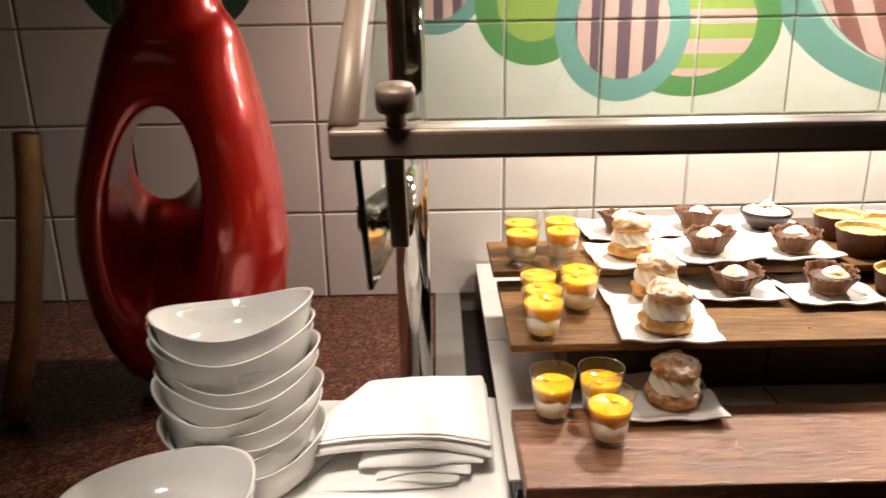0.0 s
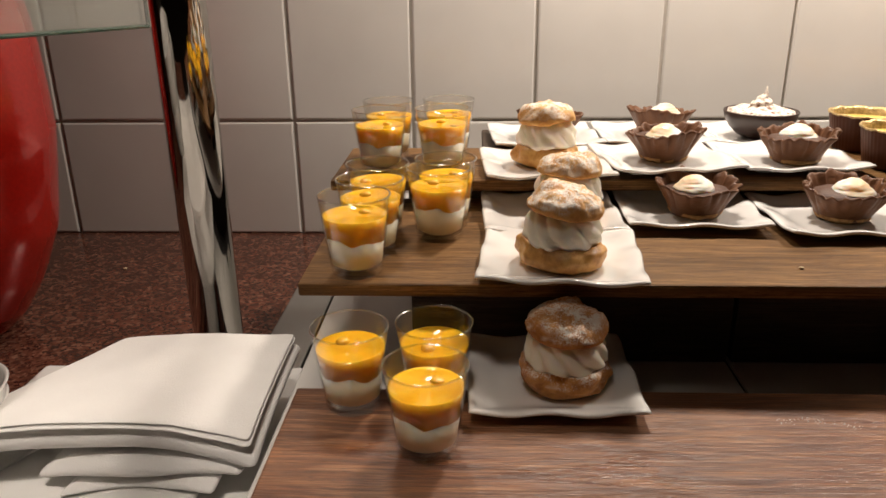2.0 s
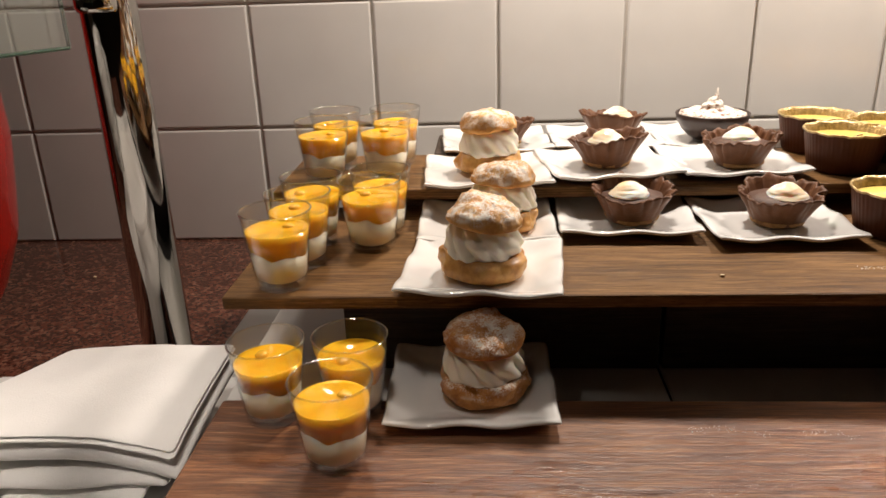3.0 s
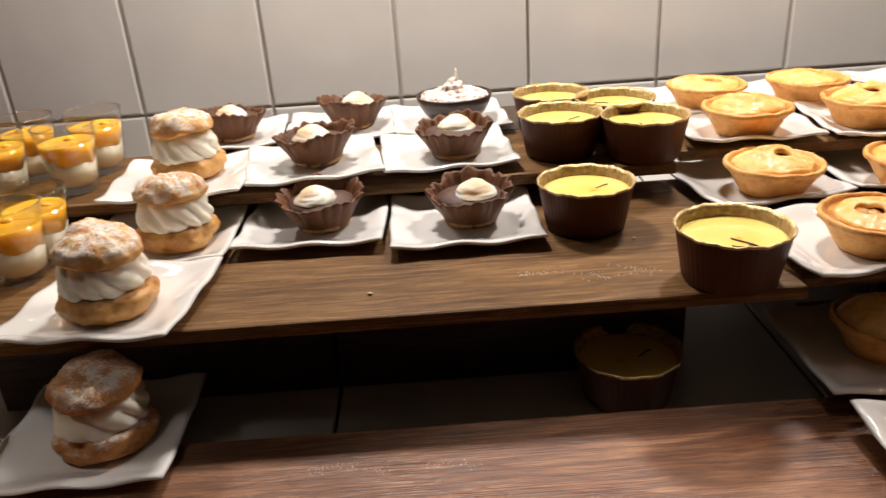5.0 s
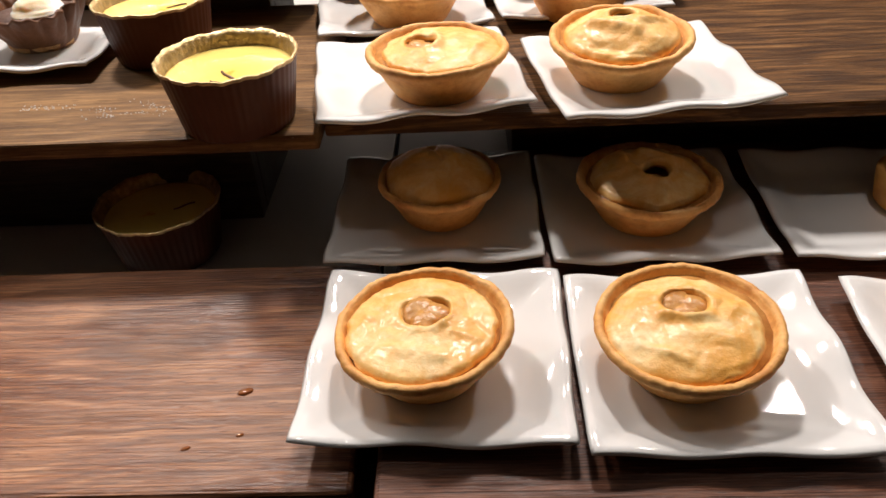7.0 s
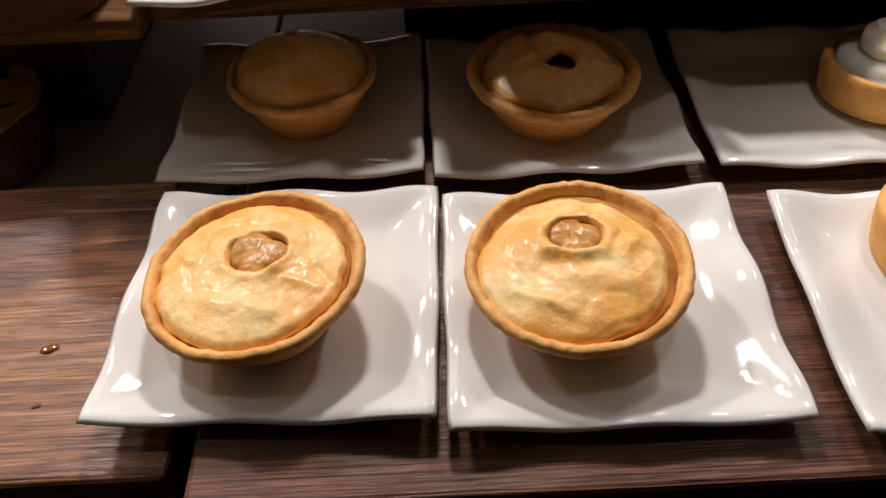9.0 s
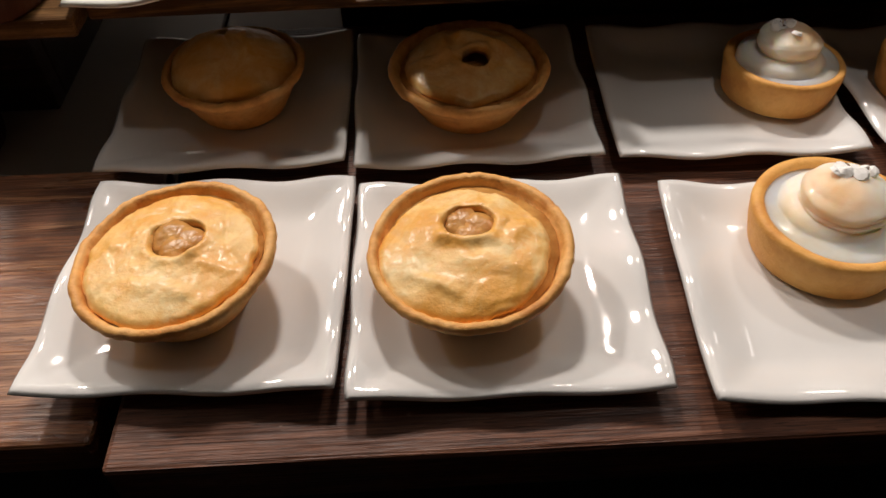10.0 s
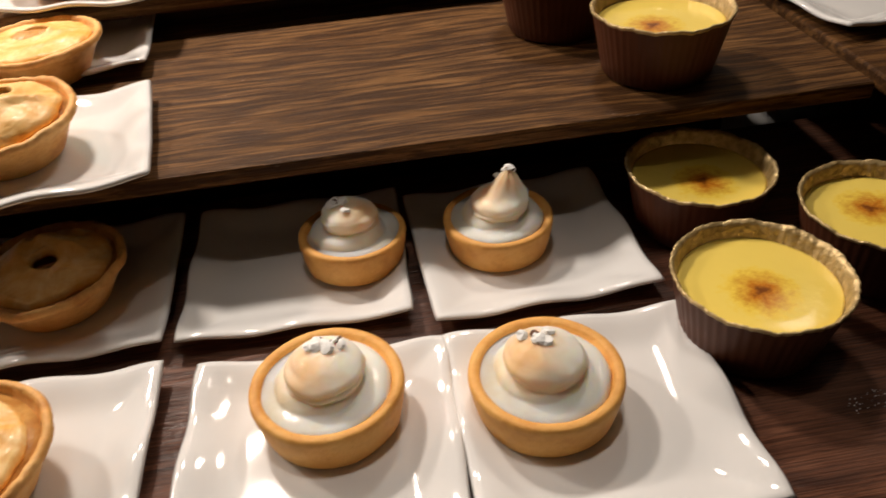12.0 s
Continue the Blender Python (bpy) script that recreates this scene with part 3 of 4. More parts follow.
def spawn(key, build, x, y, z, rz=0, rx=0, ry=0, label="", group=""):
    """Places one thing of a kind: built the first time, copied afterwards."""
    m = pose(x, y, z, rx, ry, rz)
    if key not in CACHE:
        ob = CACHE[key] = build()
        ob.matrix_basis = m
    else:
        ob = copy_thing(CACHE[key], m)
    if label:
        ob["label"] = label
    if group:
        ob["group"] = group
    return ob


def make_plate(seed):
    ob = part("dessert_plate", plate_mesh(seed), CERAMIC)
    return tagged(ob, "square white glazed plate with wavy rim", "plate", "dessert plates")


def plate(x, y, z, rz=0, seed=0, rx=0, ry=0, label=""):
    """A plate whose front edge has its middle at x, y."""
    a = radians(rz)
    return spawn(("plate", seed % 3), lambda: make_plate(seed % 3), x - 0.0512 * math.sin(a), y + 0.0512 * math.cos(a), z + 0.0002, rz + (180 if seed % 2 else 0), rx, ry, label)


# ---------------------------------------------------------------- desserts
def make_verrine(seed):
    t = thing("dessert_glass", "clear tumbler with cream and orange mango jelly layers", "dessert glass", "dessert glasses")
    H, R, r = 0.053, 0.0235, 0.0165
    out = lambda z: r + (R - r) * z / H
    prof = [(0, 0.0008), (r - 0.002, 0.0), (r, 0.0012)] + [(out(z), z) for z in (0.006, 0.015, 0.027, 0.040, 0.0525)] + [(R - 0.0004, H), (R - 0.0008, 0.0525)]
    prof += [(out(z) - 0.0009, z) for z in (0.040, 0.027, 0.015, 0.0055)] + [(0, 0.0042)]
    g = part("tumbler", lathe(prof, 48), GLASS, t, "clear glass tumbler")
    g.visible_shadow = False
    ring = lathe([(R - 0.0004 + 0.0006 * math.cos(b), H + 0.0006 * math.sin(b)) for b in (2 * math.pi * q / 8 for q in range(9))], 48)
    rim = part("rim", ring, RIM, g, "thin bright glass rim")
    rim.visible_shadow = False
    wav = lambda x, y, z, a, i: (x, y, z + (0.0012 * math.sin(a * 2 + seed) + 0.0012 * math.sin(5 * a + seed * 2) + 0.0005 * math.sin(9 * a + seed) + 0.0002 * math.sin(17 * a + seed * 3) if i in (4, 5) else 0))
    inn = lambda z: out(z) - 0.0011
    c = [(0, 0.0052), (inn(0.006) - 0.004, 0.0056), (inn(0.0085), 0.0085), (inn(0.015), 0.015), (inn(0.0248), 0.0248), (inn(0.0248) * 0.5, 0.0248), (0, 0.0248)]
    part("cream_layer", lathe(c, 48, wav), PANNA, t, "cream-white panna cotta layer")
    wav2 = lambda x, y, z, a, i: (x, y, z + (0.0012 * math.sin(a * 2 + seed) + 0.0012 * math.sin(5 * a + seed * 2) + 0.0005 * math.sin(9 * a + seed) + 0.0002 * math.sin(17 * a + seed * 3) if i in (1, 2) else 0) + (0.0006 * math.sin(3 * a + seed) if i == 5 else 0))
    j = [(0, 0.0251), (inn(0.0251) * 0.5, 0.0251), (inn(0.0252), 0.0252), (inn(0.034), 0.034), (inn(0.0400), 0.0400), (inn(0.0400) - 0.0012, 0.0393), (0, 0.0391)]
    jelly_part = part("jelly_layer", lathe(j, 48, wav2), MANGO, t, "glossy orange mango jelly")
    ch = lathe([(0, 0.0370), (0.004, 0.0375), (0.0045, 0.0395), (0.003, 0.0410), (0, 0.0413)], 10, lumpy(0.0015, 160, seed))
    bmesh.ops.translate(ch, vec=(0.006, 0.007, 0), verts=ch.verts)
    part("mango_cube", ch, FRUIT, jelly_part, "small mango piece")
    return t


def glass(x, y, z, rz, seed=0):
    spawn(("verrine", seed % 3), lambda: make_verrine(seed % 3 * 1.7), x, y, z + 0.0002, rz)


def make_puff(seed, wide=1.0):
    t = thing("cream_puff", "split choux bun filled with whipped cream, dusted with sugar", "cream puff", "cream puffs")
    R = 0.0285 * wide
    bot = [(0, 0.0), (R * 0.70, 0.0), (R * 0.93, 0.004), (R, 0.009), (R * 0.96, 0.0145), (R * 0.84, 0.0175), (R * 0.6, 0.0165), (0, 0.016)]
    prof = []
    for a, b in zip(bot, bot[1:]):
        prof += [(a[0] + (b[0] - a[0]) * k / 3, a[1] + (b[1] - a[1]) * k / 3) for k in range(3)]
    part("bottom_bun", lathe(prof + [bot[-1]], 80, lumpy(0.0046, 70, seed + 1, 0.001)), CHOUX if seed else CHOUX_TOP, t, "golden choux base")

    def ridged(x, y, z, a, i):
        fold = abs(math.sin(5.5 * a + z * 210 + seed + 0.5 * math.sin(2 * a)))
        k = 0.93 + 0.15 * fold ** 0.8 + 0.020 * math.sin(z * 520 + a + seed) + 0.02 * math.sin(3 * a - z * 200 + seed)
        return (x * k, y * k, z + 0.0010 * math.sin(5 * a + seed))
    cr = [(0, 0.0150), (R * 0.74, 0.0155), (R * 0.85, 0.019), (R * 0.85, 0.0245), (R * 0.80, 0.030), (R * 0.72, 0.0350), (R * 0.6, 0.0375), (0, 0.039)]
    prof = []
    for a, b in zip(cr, cr[1:]):
        prof += [(a[0] + (b[0] - a[0]) * k / 3, a[1] + (b[1] - a[1]) * k / 3) for k in range(3)]
    part("cream", lathe(prof + [cr[-1]], 90, ridged), CREAM, t, "piped white whipped cream")
    tp = [(0, 0.0368), (R * 0.76, 0.0368), (R * 0.87, 0.0380), (R * 0.88, 0.0405), (R * 0.78, 0.0455), (R * 0.60, 0.0500), (R * 0.33, 0.0530), (0, 0.0540)]
    prof = []
    for a, b in zip(tp, tp[1:]):
        prof += [(a[0] + (b[0] - a[0]) * k / 3, a[1] + (b[1] - a[1]) * k / 3) for k in range(3)]
    coarse, fine = lumpy(0.0034, 62, seed + 7), lumpy(0.0011, 300, seed + 3)
    bm = lathe(prof + [tp[-1]], 96, lambda x, y, z, a, i: fine(*coarse(x, y, z, a, i), a, i))
    bmesh.ops.rotate(bm, cent=(0, 0, 0.04), matrix=Matrix.Rotation(radians(5), 3, "X"), verts=bm.verts)
    part("top_bun", bm, CHOUX_PALE if seed else CHOUX_TOP, t, "sugar-dusted choux cap")
    return t


def puff(x, y, z, rz, seed, tilt=0):
    spawn(("puff", seed), lambda: make_puff(seed * 3.1, 1.0), x, y, z + 0.0034, rz, tilt)


def make_choc_tart(seed):
    t = thing("chocolate_tart", "ruffled chocolate cup with mousse and a toasted cream dollop", "chocolate tart", "chocolate tarts")
    H = 0.0255
    outer = [(0.014, 0.0012), (0.0185, 0.0012), (0.0205, 0.005), (0.0235, 0.011), (0.0270, 0.017), (0.0298, 0.0225), (0.0312, H), (0.0298, H + 0.0012), (0.0276, H - 0.0008), (0.0252, 0.020), (0.0225, 0.0155), (0.0, 0.015)]
    prof = []
    for a, b in zip(outer, outer[1:]):
        prof += [a, ((a[0] + b[0]) / 2, (a[1] + b[1]) / 2)]

    def ruffle(x, y, z, a, i):
        k = max(0.0, (z - 0.004) / H) ** 1.2
        b = a + 0.12 * math.sin(2 * a + seed)
        petal = abs(math.sin(6.5 * b + seed)) * (0.8 + 0.35 * noise.noise(Vector((math.cos(a) * 2, math.sin(a) * 2, seed))))
        rip = noise.noise(Vector((math.cos(a) * 5, math.sin(a) * 5, z * 90 + seed)))
        w = 0.20 * (petal ** 0.6 - 0.65) + 0.03 * math.sin(23 * a + seed * 2) + 0.04 * math.sin(2 * a + seed) + 0.09 * rip
        s = 1 + w * k
        return (x * s, y * s, z + k * (0.0026 * (petal - 0.6) + 0.0032 * math.sin(a + seed) + 0.0016 * math.sin(4 * a + seed) + 0.0008 * math.sin(23 * a)))
    part("cup", lathe(prof + [outer[-1]], 176, ruffle), CHOC, t, "ruffled milk chocolate cup")
    base = lathe([(0, 0), (0.0165, 0), (0.0195, 0.0018), (0.0204, 0.0044), (0.018, 0.006), (0, 0.006)], 40, lumpy(0.0022, 130, seed))
    part("biscuit_base", base, BISCUIT, t, "crumbly biscuit base")
    part("mousse", lathe([(0, 0.0155), (0.0242, 0.0175), (0.0235, 0.0205), (0.012, 0.0225), (0, 0.023)], 40, lumpy(0.0015, 90, seed)), MOUSSE, t, "chocolate mousse")
    bm = swirl_mesh(0.0150, 0.0100, 1.2, 0.0012, 0.0, seed, 0.0010, 0.42, 40, 22)
    bmesh.ops.translate(bm, vec=(-0.003, -0.003, 0), verts=bm.verts)
    d = part("cream", bm, DOLLOP, t, "toasted cream dollop")
    d.location = (0, 0, 0.0215)
    return t


def choc(x, y, z, rz, seed=0, tilt=0):
    spawn(("choc", seed % 3), lambda: make_choc_tart(seed % 3 * 2.3), x, y, z + 0.0034, rz, tilt)


def make_choc_bowl():
    t = thing("chocolate_bowl", "smooth dark chocolate bowl with cocoa-dusted cream peak", "chocolate bowl", "chocolate bowls")
    pr = [(0, 0), (0.014, 0.0), (0.022, 0.004), (0.029, 0.011), (0.0335, 0.019), (0.0355, 0.026), (0.0348, 0.0268), (0.034, 0.026), (0.032, 0.020), (0, 0.019)]
    part("bowl", lathe(pr, 64), DARKCHOC, t, "thin dark chocolate shell")
    part("cream_bed", lathe([(0, 0.0195), (0.0322, 0.0215), (0.031, 0.0262), (0.022, 0.0285), (0, 0.029)], 48, lumpy(0.003, 90, 4)), COCOA, t, "cream dusted with cocoa")
    pk = part("cream_peak", swirl_mesh(0.0135, 0.017, 2.6, 0.0022, 0.0, 2, 0.006, 0.9, 48, 30, 0.003), COCOA, t, "piped cream peak")
    pk.location = (0, 0, 0.027)
    return t


def make_foil_cup(seed, burnt):
    t = thing("custard_cup", "brown pleated foil cup of baked yellow custard", "custard cup", "custard cups")
    H, r, R = (0.0335, 0.0280, 0.0350) if burnt else (0.0335, 0.0272, 0.0330)
    n = 208
    pl = lambda k: (lambda x, y, z, a, i: (x * (1 + k * math.sin(52 * a)), y * (1 + k * math.sin(52 * a)), z))
    zs = (0.0, 0.002, 0.010, 0.020, 0.030, H)
    part("cup", lathe([(0, 0.0)] + [(r + (R - r) * z / H - (0.0015 if z == 0 else 0), z) for z in zs], n, pl(0.0050)), PAPER, t, "dark brown pleated foil wall")
    def rag(x, y, z, a, i):
        k = 1 + 0.006 * math.sin(52 * a)
        return (x * k, y * k, z + 0.0004 * math.sin(11 * a + seed) + 0.0002 * math.sin(27 * a))
    inner = [(R + 0.0003, H - 0.0008), (R + 0.0010, H + 0.0006), (R + 0.0002, H + 0.0012), (R - 0.0014, H - 0.001), (r + (R - r) * 0.72 - 0.0014, 0.0245)]
    part("foil_rim", lathe(inner, n, rag), FOIL, t, "crinkled pale gold foil rim")
    zc = 0.0268
    rc = r + (R - r) * zc / H - 0.0013
    cu = lathe([(0, -0.003), (rc, -0.003), (rc, 0.0), (rc - 0.0012, 0.0002), (rc * 0.66, -0.0003), (rc * 0.33, 0.0002), (0, 0.0)], 48, lumpy(0.0007, 70, seed))
    c = part("custard", cu, BRULEE if burnt else CUSTARD, t, "yellow custard with a burnt caramel spot" if burnt else "glossy yellow custard")
    c.location = (0, 0, zc)
    if not burnt:
        for x0, y0, turn, w in ((-0.009, -0.006, 55, 0.0007), (-0.014, -0.010, 20, 0.0004), (-0.016, -0.004, 70, 0.0004)) if seed else ((0.012, 0.004, 30, 0.0005),):
            line = tube([(w * 6 * f, 0.0008 * math.sin(f * 1.3), 0.0002 * math.cos(f)) for f in (-2, -1, 0, 1, 2)], w, 8)
            part("browned_streak", line, BURNT, c, "thin dark browned streak").matrix_basis = pose(x0, y0, 0.0003, 0, 0, turn)
    return t


def cup(x, y, z, rz, seed=0, burnt=False, tilt=0):
    lab = "brown pleated foil cup of yellow custard with burnt top" if burnt else ""
    spawn(("cup", seed % 2, burnt), lambda: make_foil_cup(seed % 2 * 2.0, burnt), x, y, z + 0.0003, rz, tilt, label=lab)


def make_pie(seed, hole, lid_at, lid_r, dome, ridges, size=0.97):
    """A small pie: shell with a crimped rim, apple filling, and a sagging lid with a hole; ridges are folds in the lid."""
    t = thing("apple_pie", "small golden apple pie with holed glazed lid", "pie", "apple pies")
    R = 0.0365
    prof = [(0, 0.0), (0.0215, 0.0), (0.0235, 0.0015), (0.027, 0.007), (0.031, 0.0140), (0.0345, 0.0188), (R, 0.0200), (R + 0.0005, 0.0216), (R, 0.0232), (R - 0.0012, 0.0238), (R - 0.0028, 0.0235), (0.0328, 0.0214), (0.0312, 0.018), (0, 0.0175)]

    def crimp(x, y, z, a, i):
        p = Vector((math.cos(a) * 2.2 + seed, math.sin(a) * 2.2, 1))
        k = 1 + (0.004 * math.sin(34 * a + seed + 2 * math.sin(3 * a)) + 0.020 * noise.noise(p) + 0.010 * noise.noise(p * 4)) * (1 if z > 0.018 else 0.3)
        up = 0.0010 * noise.noise(p * 1.5) + 0.0006 * noise.noise(p * 6)
        return (x * k, y * k, z + (up if z > 0.018 else 0))
    part("crust", lathe(prof, 120, crimp), CRUST, t, "golden shortcrust shell")
    fill = part("filling", lathe([(0, 0.0180), (0.0312, 0.0180), (0.0316, 0.0202), (0.020, 0.0215), (0.008, 0.0212), (0, 0.0210)], 56, lumpy(0.0012, 150, seed)), APPLE, t, "amber apple filling")
    hx, hy, hr = hole
    for a, dx, dy, w in ((0.4, -0.3, 0.15, 0.9), (1.9, 0.35, -0.1, 0.8), (2.9, 0.0, -0.4, 0.7)):
        bit = lathe([(0, 0.0195), (hr * w, 0.0205), (hr * w * 0.9, 0.0232), (hr * w * 0.5, 0.0242), (0, 0.0244)], 26, lumpy(0.0010, 260, seed + a))
        bmesh.ops.rotate(bit, cent=(0, 0, 0.022), matrix=Matrix.Rotation(radians(12), 3, "X") @ Matrix.Rotation(a, 3, "Z"), verts=bit.verts)
        bmesh.ops.translate(bit, vec=(hx + dx * hr, hy + dy * hr, 0.0003), verts=bit.verts)
        part("apple_piece", bit, APPLE, fill, "translucent cooked apple slice")
    bm = bmesh.new()
    n, rows = 120, 40
    vs = {}

    def height(x, y):
        q = math.hypot(x - lid_at[0], y - lid_at[1]) / lid_r
        z = 0.0232 + dome * max(0.0, 1 - q ** 2.2)
        z += (0.0006 + 0.16 * dome) * noise.noise(Vector((x * 64 + seed, y * 64, seed))) + 0.0005 * noise.noise(Vector((x * 190, y * 190 + seed, 2))) + 0.00018 * noise.noise(Vector((x * 620, y * 620, seed)))
        crease = abs(noise.noise(Vector((x * 44 + y * 26 + 3 + seed, y * 44 - x * 20 + seed, 5))))
        z -= 0.0006 * math.exp(-(crease / 0.045) ** 2) * min(1.0, max(0.0, q * 1.8 - 0.7))
        for x0, y0, x1, y1, h, w in ridges:
            dx, dy = x1 - x0, y1 - y0
            f = min(1.0, max(0.0, ((x - x0) * dx + (y - y0) * dy) / (dx * dx + dy * dy)))
            z += 0.65 * h * math.exp(-(math.hypot(x - x0 - f * dx, y - y0 - f * dy) / w) ** 2)
        d = math.hypot(x - hx, (y - hy) * 1.15)
        z += 0.0009 * math.exp(-((d - hr * 1.25) / (hr * 0.30)) ** 2) * (0.6 + 0.6 * max(0.0, -(y - hy) / max(d, 1e-4)))
        return z
    for i in range(rows + 1):
        for j in range(n):
            a = 2 * math.pi * j / n
            p = Vector((math.cos(a) * 2.4, math.sin(a) * 2.4, seed * 3))
            edge = lid_r * (1 + 0.030 * noise.noise(p) + 0.022 * noise.noise(p * 2.6) + 0.010 * noise.noise(p * 7))
            f = i / rows
            # rings run from the hole's rim to the outer edge
            ox, oy = edge * math.cos(a) + lid_at[0], edge * math.sin(a) + lid_at[1]
            wob = 1 + 0.10 * noise.noise(Vector((math.cos(a) * 1.6 + seed, math.sin(a) * 1.6, 7)))
            ix, iy = hx + hr * wob * math.cos(a), hy + hr * 0.85 * wob * math.sin(a)
            x, y = ix + (ox - ix) * f, iy + (oy - iy) * f
            z = height(x, y) - 0.0016 * max(0.0, (f - 0.90) / 0.10) ** 2
            if i < 3:
                z -= (0.0017, 0.0007, 0.0002)[i]
            vs[i, j] = bm.verts.new((x, y, z))
            vs["u", i, j] = bm.verts.new((lid_at[0] + (x - lid_at[0]) * 0.985, lid_at[1] + (y - lid_at[1]) * 0.985, z - 0.0016))
    for i in range(rows):
        for j in range(n):
            k = (j + 1) % n
            bm.faces.new((vs[i, j], vs[i + 1, j], vs[i + 1, k], vs[i, k]))
            bm.faces.new((vs["u", i, j], vs["u", i, k], vs["u", i + 1, k], vs["u", i + 1, j]))
    for i in (0, rows):
        for j in range(n):
            k = (j + 1) % n
            bm.faces.new((vs[i, j], vs[i, k], vs["u", i, k], vs["u", i, j]))
    for ob in list(t.children) + list(fill.children):
        ob.data.transform(Matrix.Diagonal((size, size, 0.98, 1)))
    bmesh.ops.scale(bm, vec=(size, size, 0.98), verts=bm.verts)
    part("lid", bm, LID, t, "egg-glazed pastry lid with a round hole")
    return t


# seed, hole, middle and radius of the lid, rise of the dome, folds in the lid, size
PIES = (
    (0.0, (0.0010, 0.0050, 0.0098), (-0.0010, -0.0012), 0.0312, 0.0026, ((0.0105, 0.007, 0.0085, -0.003, 0.0018, 0.0022), (0.013, -0.007, 0.023, -0.010, 0.0012, 0.0018), (-0.012, -0.016, 0.010, -0.020, 0.0009, 0.003))),
    (2.0, (0.0004, 0.0080, 0.0092), (-0.0026, -0.0026), 0.0304, 0.0040, ((-0.010, 0.001, 0.008, -0.002, 0.0022, 0.0028), (-0.004, -0.008, 0.013, -0.014, 0.0016, 0.0035), (0.012, -0.004, 0.020, 0.004, 0.0012, 0.003), (-0.022, -0.012, -0.006, -0.023, 0.0012, 0.002))),
    (4.4, (0.004, 0.006, 0.0066), (0.0005, 0.0), 0.0296, 0.0078, ((-0.014, 0.006, 0.0, -0.012, 0.0046, 0.0040), (0.006, -0.006, 0.020, -0.004, 0.0042, 0.0035), (-0.020, -0.012, -0.010, -0.020, -0.003, 0.003))),
    (7.1, (-0.004, 0.004, 0.0062), (0.0, -0.001), 0.0296, 0.0072, ((-0.018, -0.006, 0.006, -0.010, 0.0048, 0.0042), (0.010, 0.004, 0.018, -0.012, 0.0040, 0.0036), (-0.006, -0.022, 0.010, -0.022, -0.003, 0.003))),
    (9.3, (0.000, 0.010, 0.0020), (0.0, 0.0), 0.0325, 0.0130, ((0.0, 0.010, 0.0, -0.006, -0.0012, 0.0012),), 0.86),
)


def pie(x, y, z, rz, seed=0, rx=0, ry=0):
    spawn(("pie", seed), lambda: make_pie(*PIES[seed]), x, y, z + 0.0034, rz, rx, ry)


def make_lemon_tart(seed, peak, bend, size=1.0):
    t = thing("meringue_tart", "round shortcrust tart with toasted swirled meringue", "meringue tart", "meringue tarts")
    prof = [(0, 0), (0.0255, 0), (0.0272, 0.0012), (0.0290, 0.010), (0.0299, 0.0165), (0.0297, 0.0182), (0.0288, 0.0191), (0.0268, 0.0191), (0.0254, 0.0183), (0.0247, 0.0158), (0, 0.0155)]
    prof = [(r * size, z * (0.5 + 0.5 * size)) for r, z in prof]
    def rough(x, y, z, a, i):
        k = 1 + 0.012 * noise.noise(Vector((math.cos(a) * 2, math.sin(a) * 2, z * 60 + seed)))
        return (x * k, y * k, z)
    part("crust", lathe(prof, 72, rough), TARTCRUST, t, "golden straight-sided crust")
    m = part("meringue", swirl_mesh(0.0240 * size, 0.0165, 3.0, 0.0022, 0.0, seed, peak, 0.72, 80, 64, bend, 0.0150 * size), MERINGUE, t, "white swirled meringue with toasted tip")
    m.location = (0, 0, 0.0157)
    rng = random.Random(int(seed * 10))
    for name, count, mat, label in (("toasted_bit", 3, BURNT, "dark brown toasted bit"), ("sugar_flake", 8, FLAKE, "white sugar flake")):
        for _ in range(count):
            w = rng.uniform(0.0013, 0.0030) * (0.7 if name == "toasted_bit" else 1.0)
            bit = lathe([(0, -w * 0.35), (w, -w * 0.2), (w * 0.8, w * 0.25), (0, w * 0.35)], 9, lumpy(0.0014, 420, rng.random() * 9))
            a, d = rng.uniform(-0.3, 2.2), rng.uniform(0.0, 0.0078)
            q = part(name, bit, mat, m, label, smooth=False)
            v = 0.60 + 0.40 * (1 - (d / (0.0152 * size)) ** 2) ** (1 / 2.2)
            z = 0.0165 * v + peak * max(0.0, (v - 0.8) / 0.2) ** (4 if peak > 0.005 else 1.6)
            q.matrix_basis = pose(bend * v ** 3 + d * math.cos(a), d * math.sin(a), z + w * 0.3, rng.uniform(-30, 30), rng.uniform(-30, 30), rng.uniform(0, 360))
    return t


def tart(x, y, z, rz, seed=0, rx=0):
    spec = ((0.3, 0.0015, 0.002), (1.9, 0.010, 0.006, 0.9), (3.1, 0.002, -0.003), (0.8, 0.001, 0.002, 0.88))[seed % 4]
    spawn(("tart", seed % 4), lambda: make_lemon_tart(*spec), x, y, z + 0.0034, rz, rx)


# lower boards
plate(0.1275, -0.570, B1, 1, 0)
puff(0.135, -0.524, B1, 20, 0)
glass(0.052, -0.592, B1, 0, 0)
glass(0.004, -0.547, B1, 80, 1)
glass(0.054, -0.540, B1, 200, 2)
plate(0.6045, -0.6565, B1R, -2, 0)
plate(0.7135, -0.664, B1R, -1, 1)
plate(0.830, -0.673, B1R, -3, 0)
plate(0.9375, -0.676, B1R, -1, 1)
pie(0.6025, -0.610, B1R, -4, 0, 1, -3)
pie(0.7050, -0.6125, B1R, 2, 1, 2, -3)
tart(0.838, -0.602, B1R, 30, 0)
tart(0.921, -0.614, B1R, 10, 2)
plate(0.603, -0.5475, B1R, -0.5, 1)
plate(0.7125, -0.552, B1R, 0.5, 0)
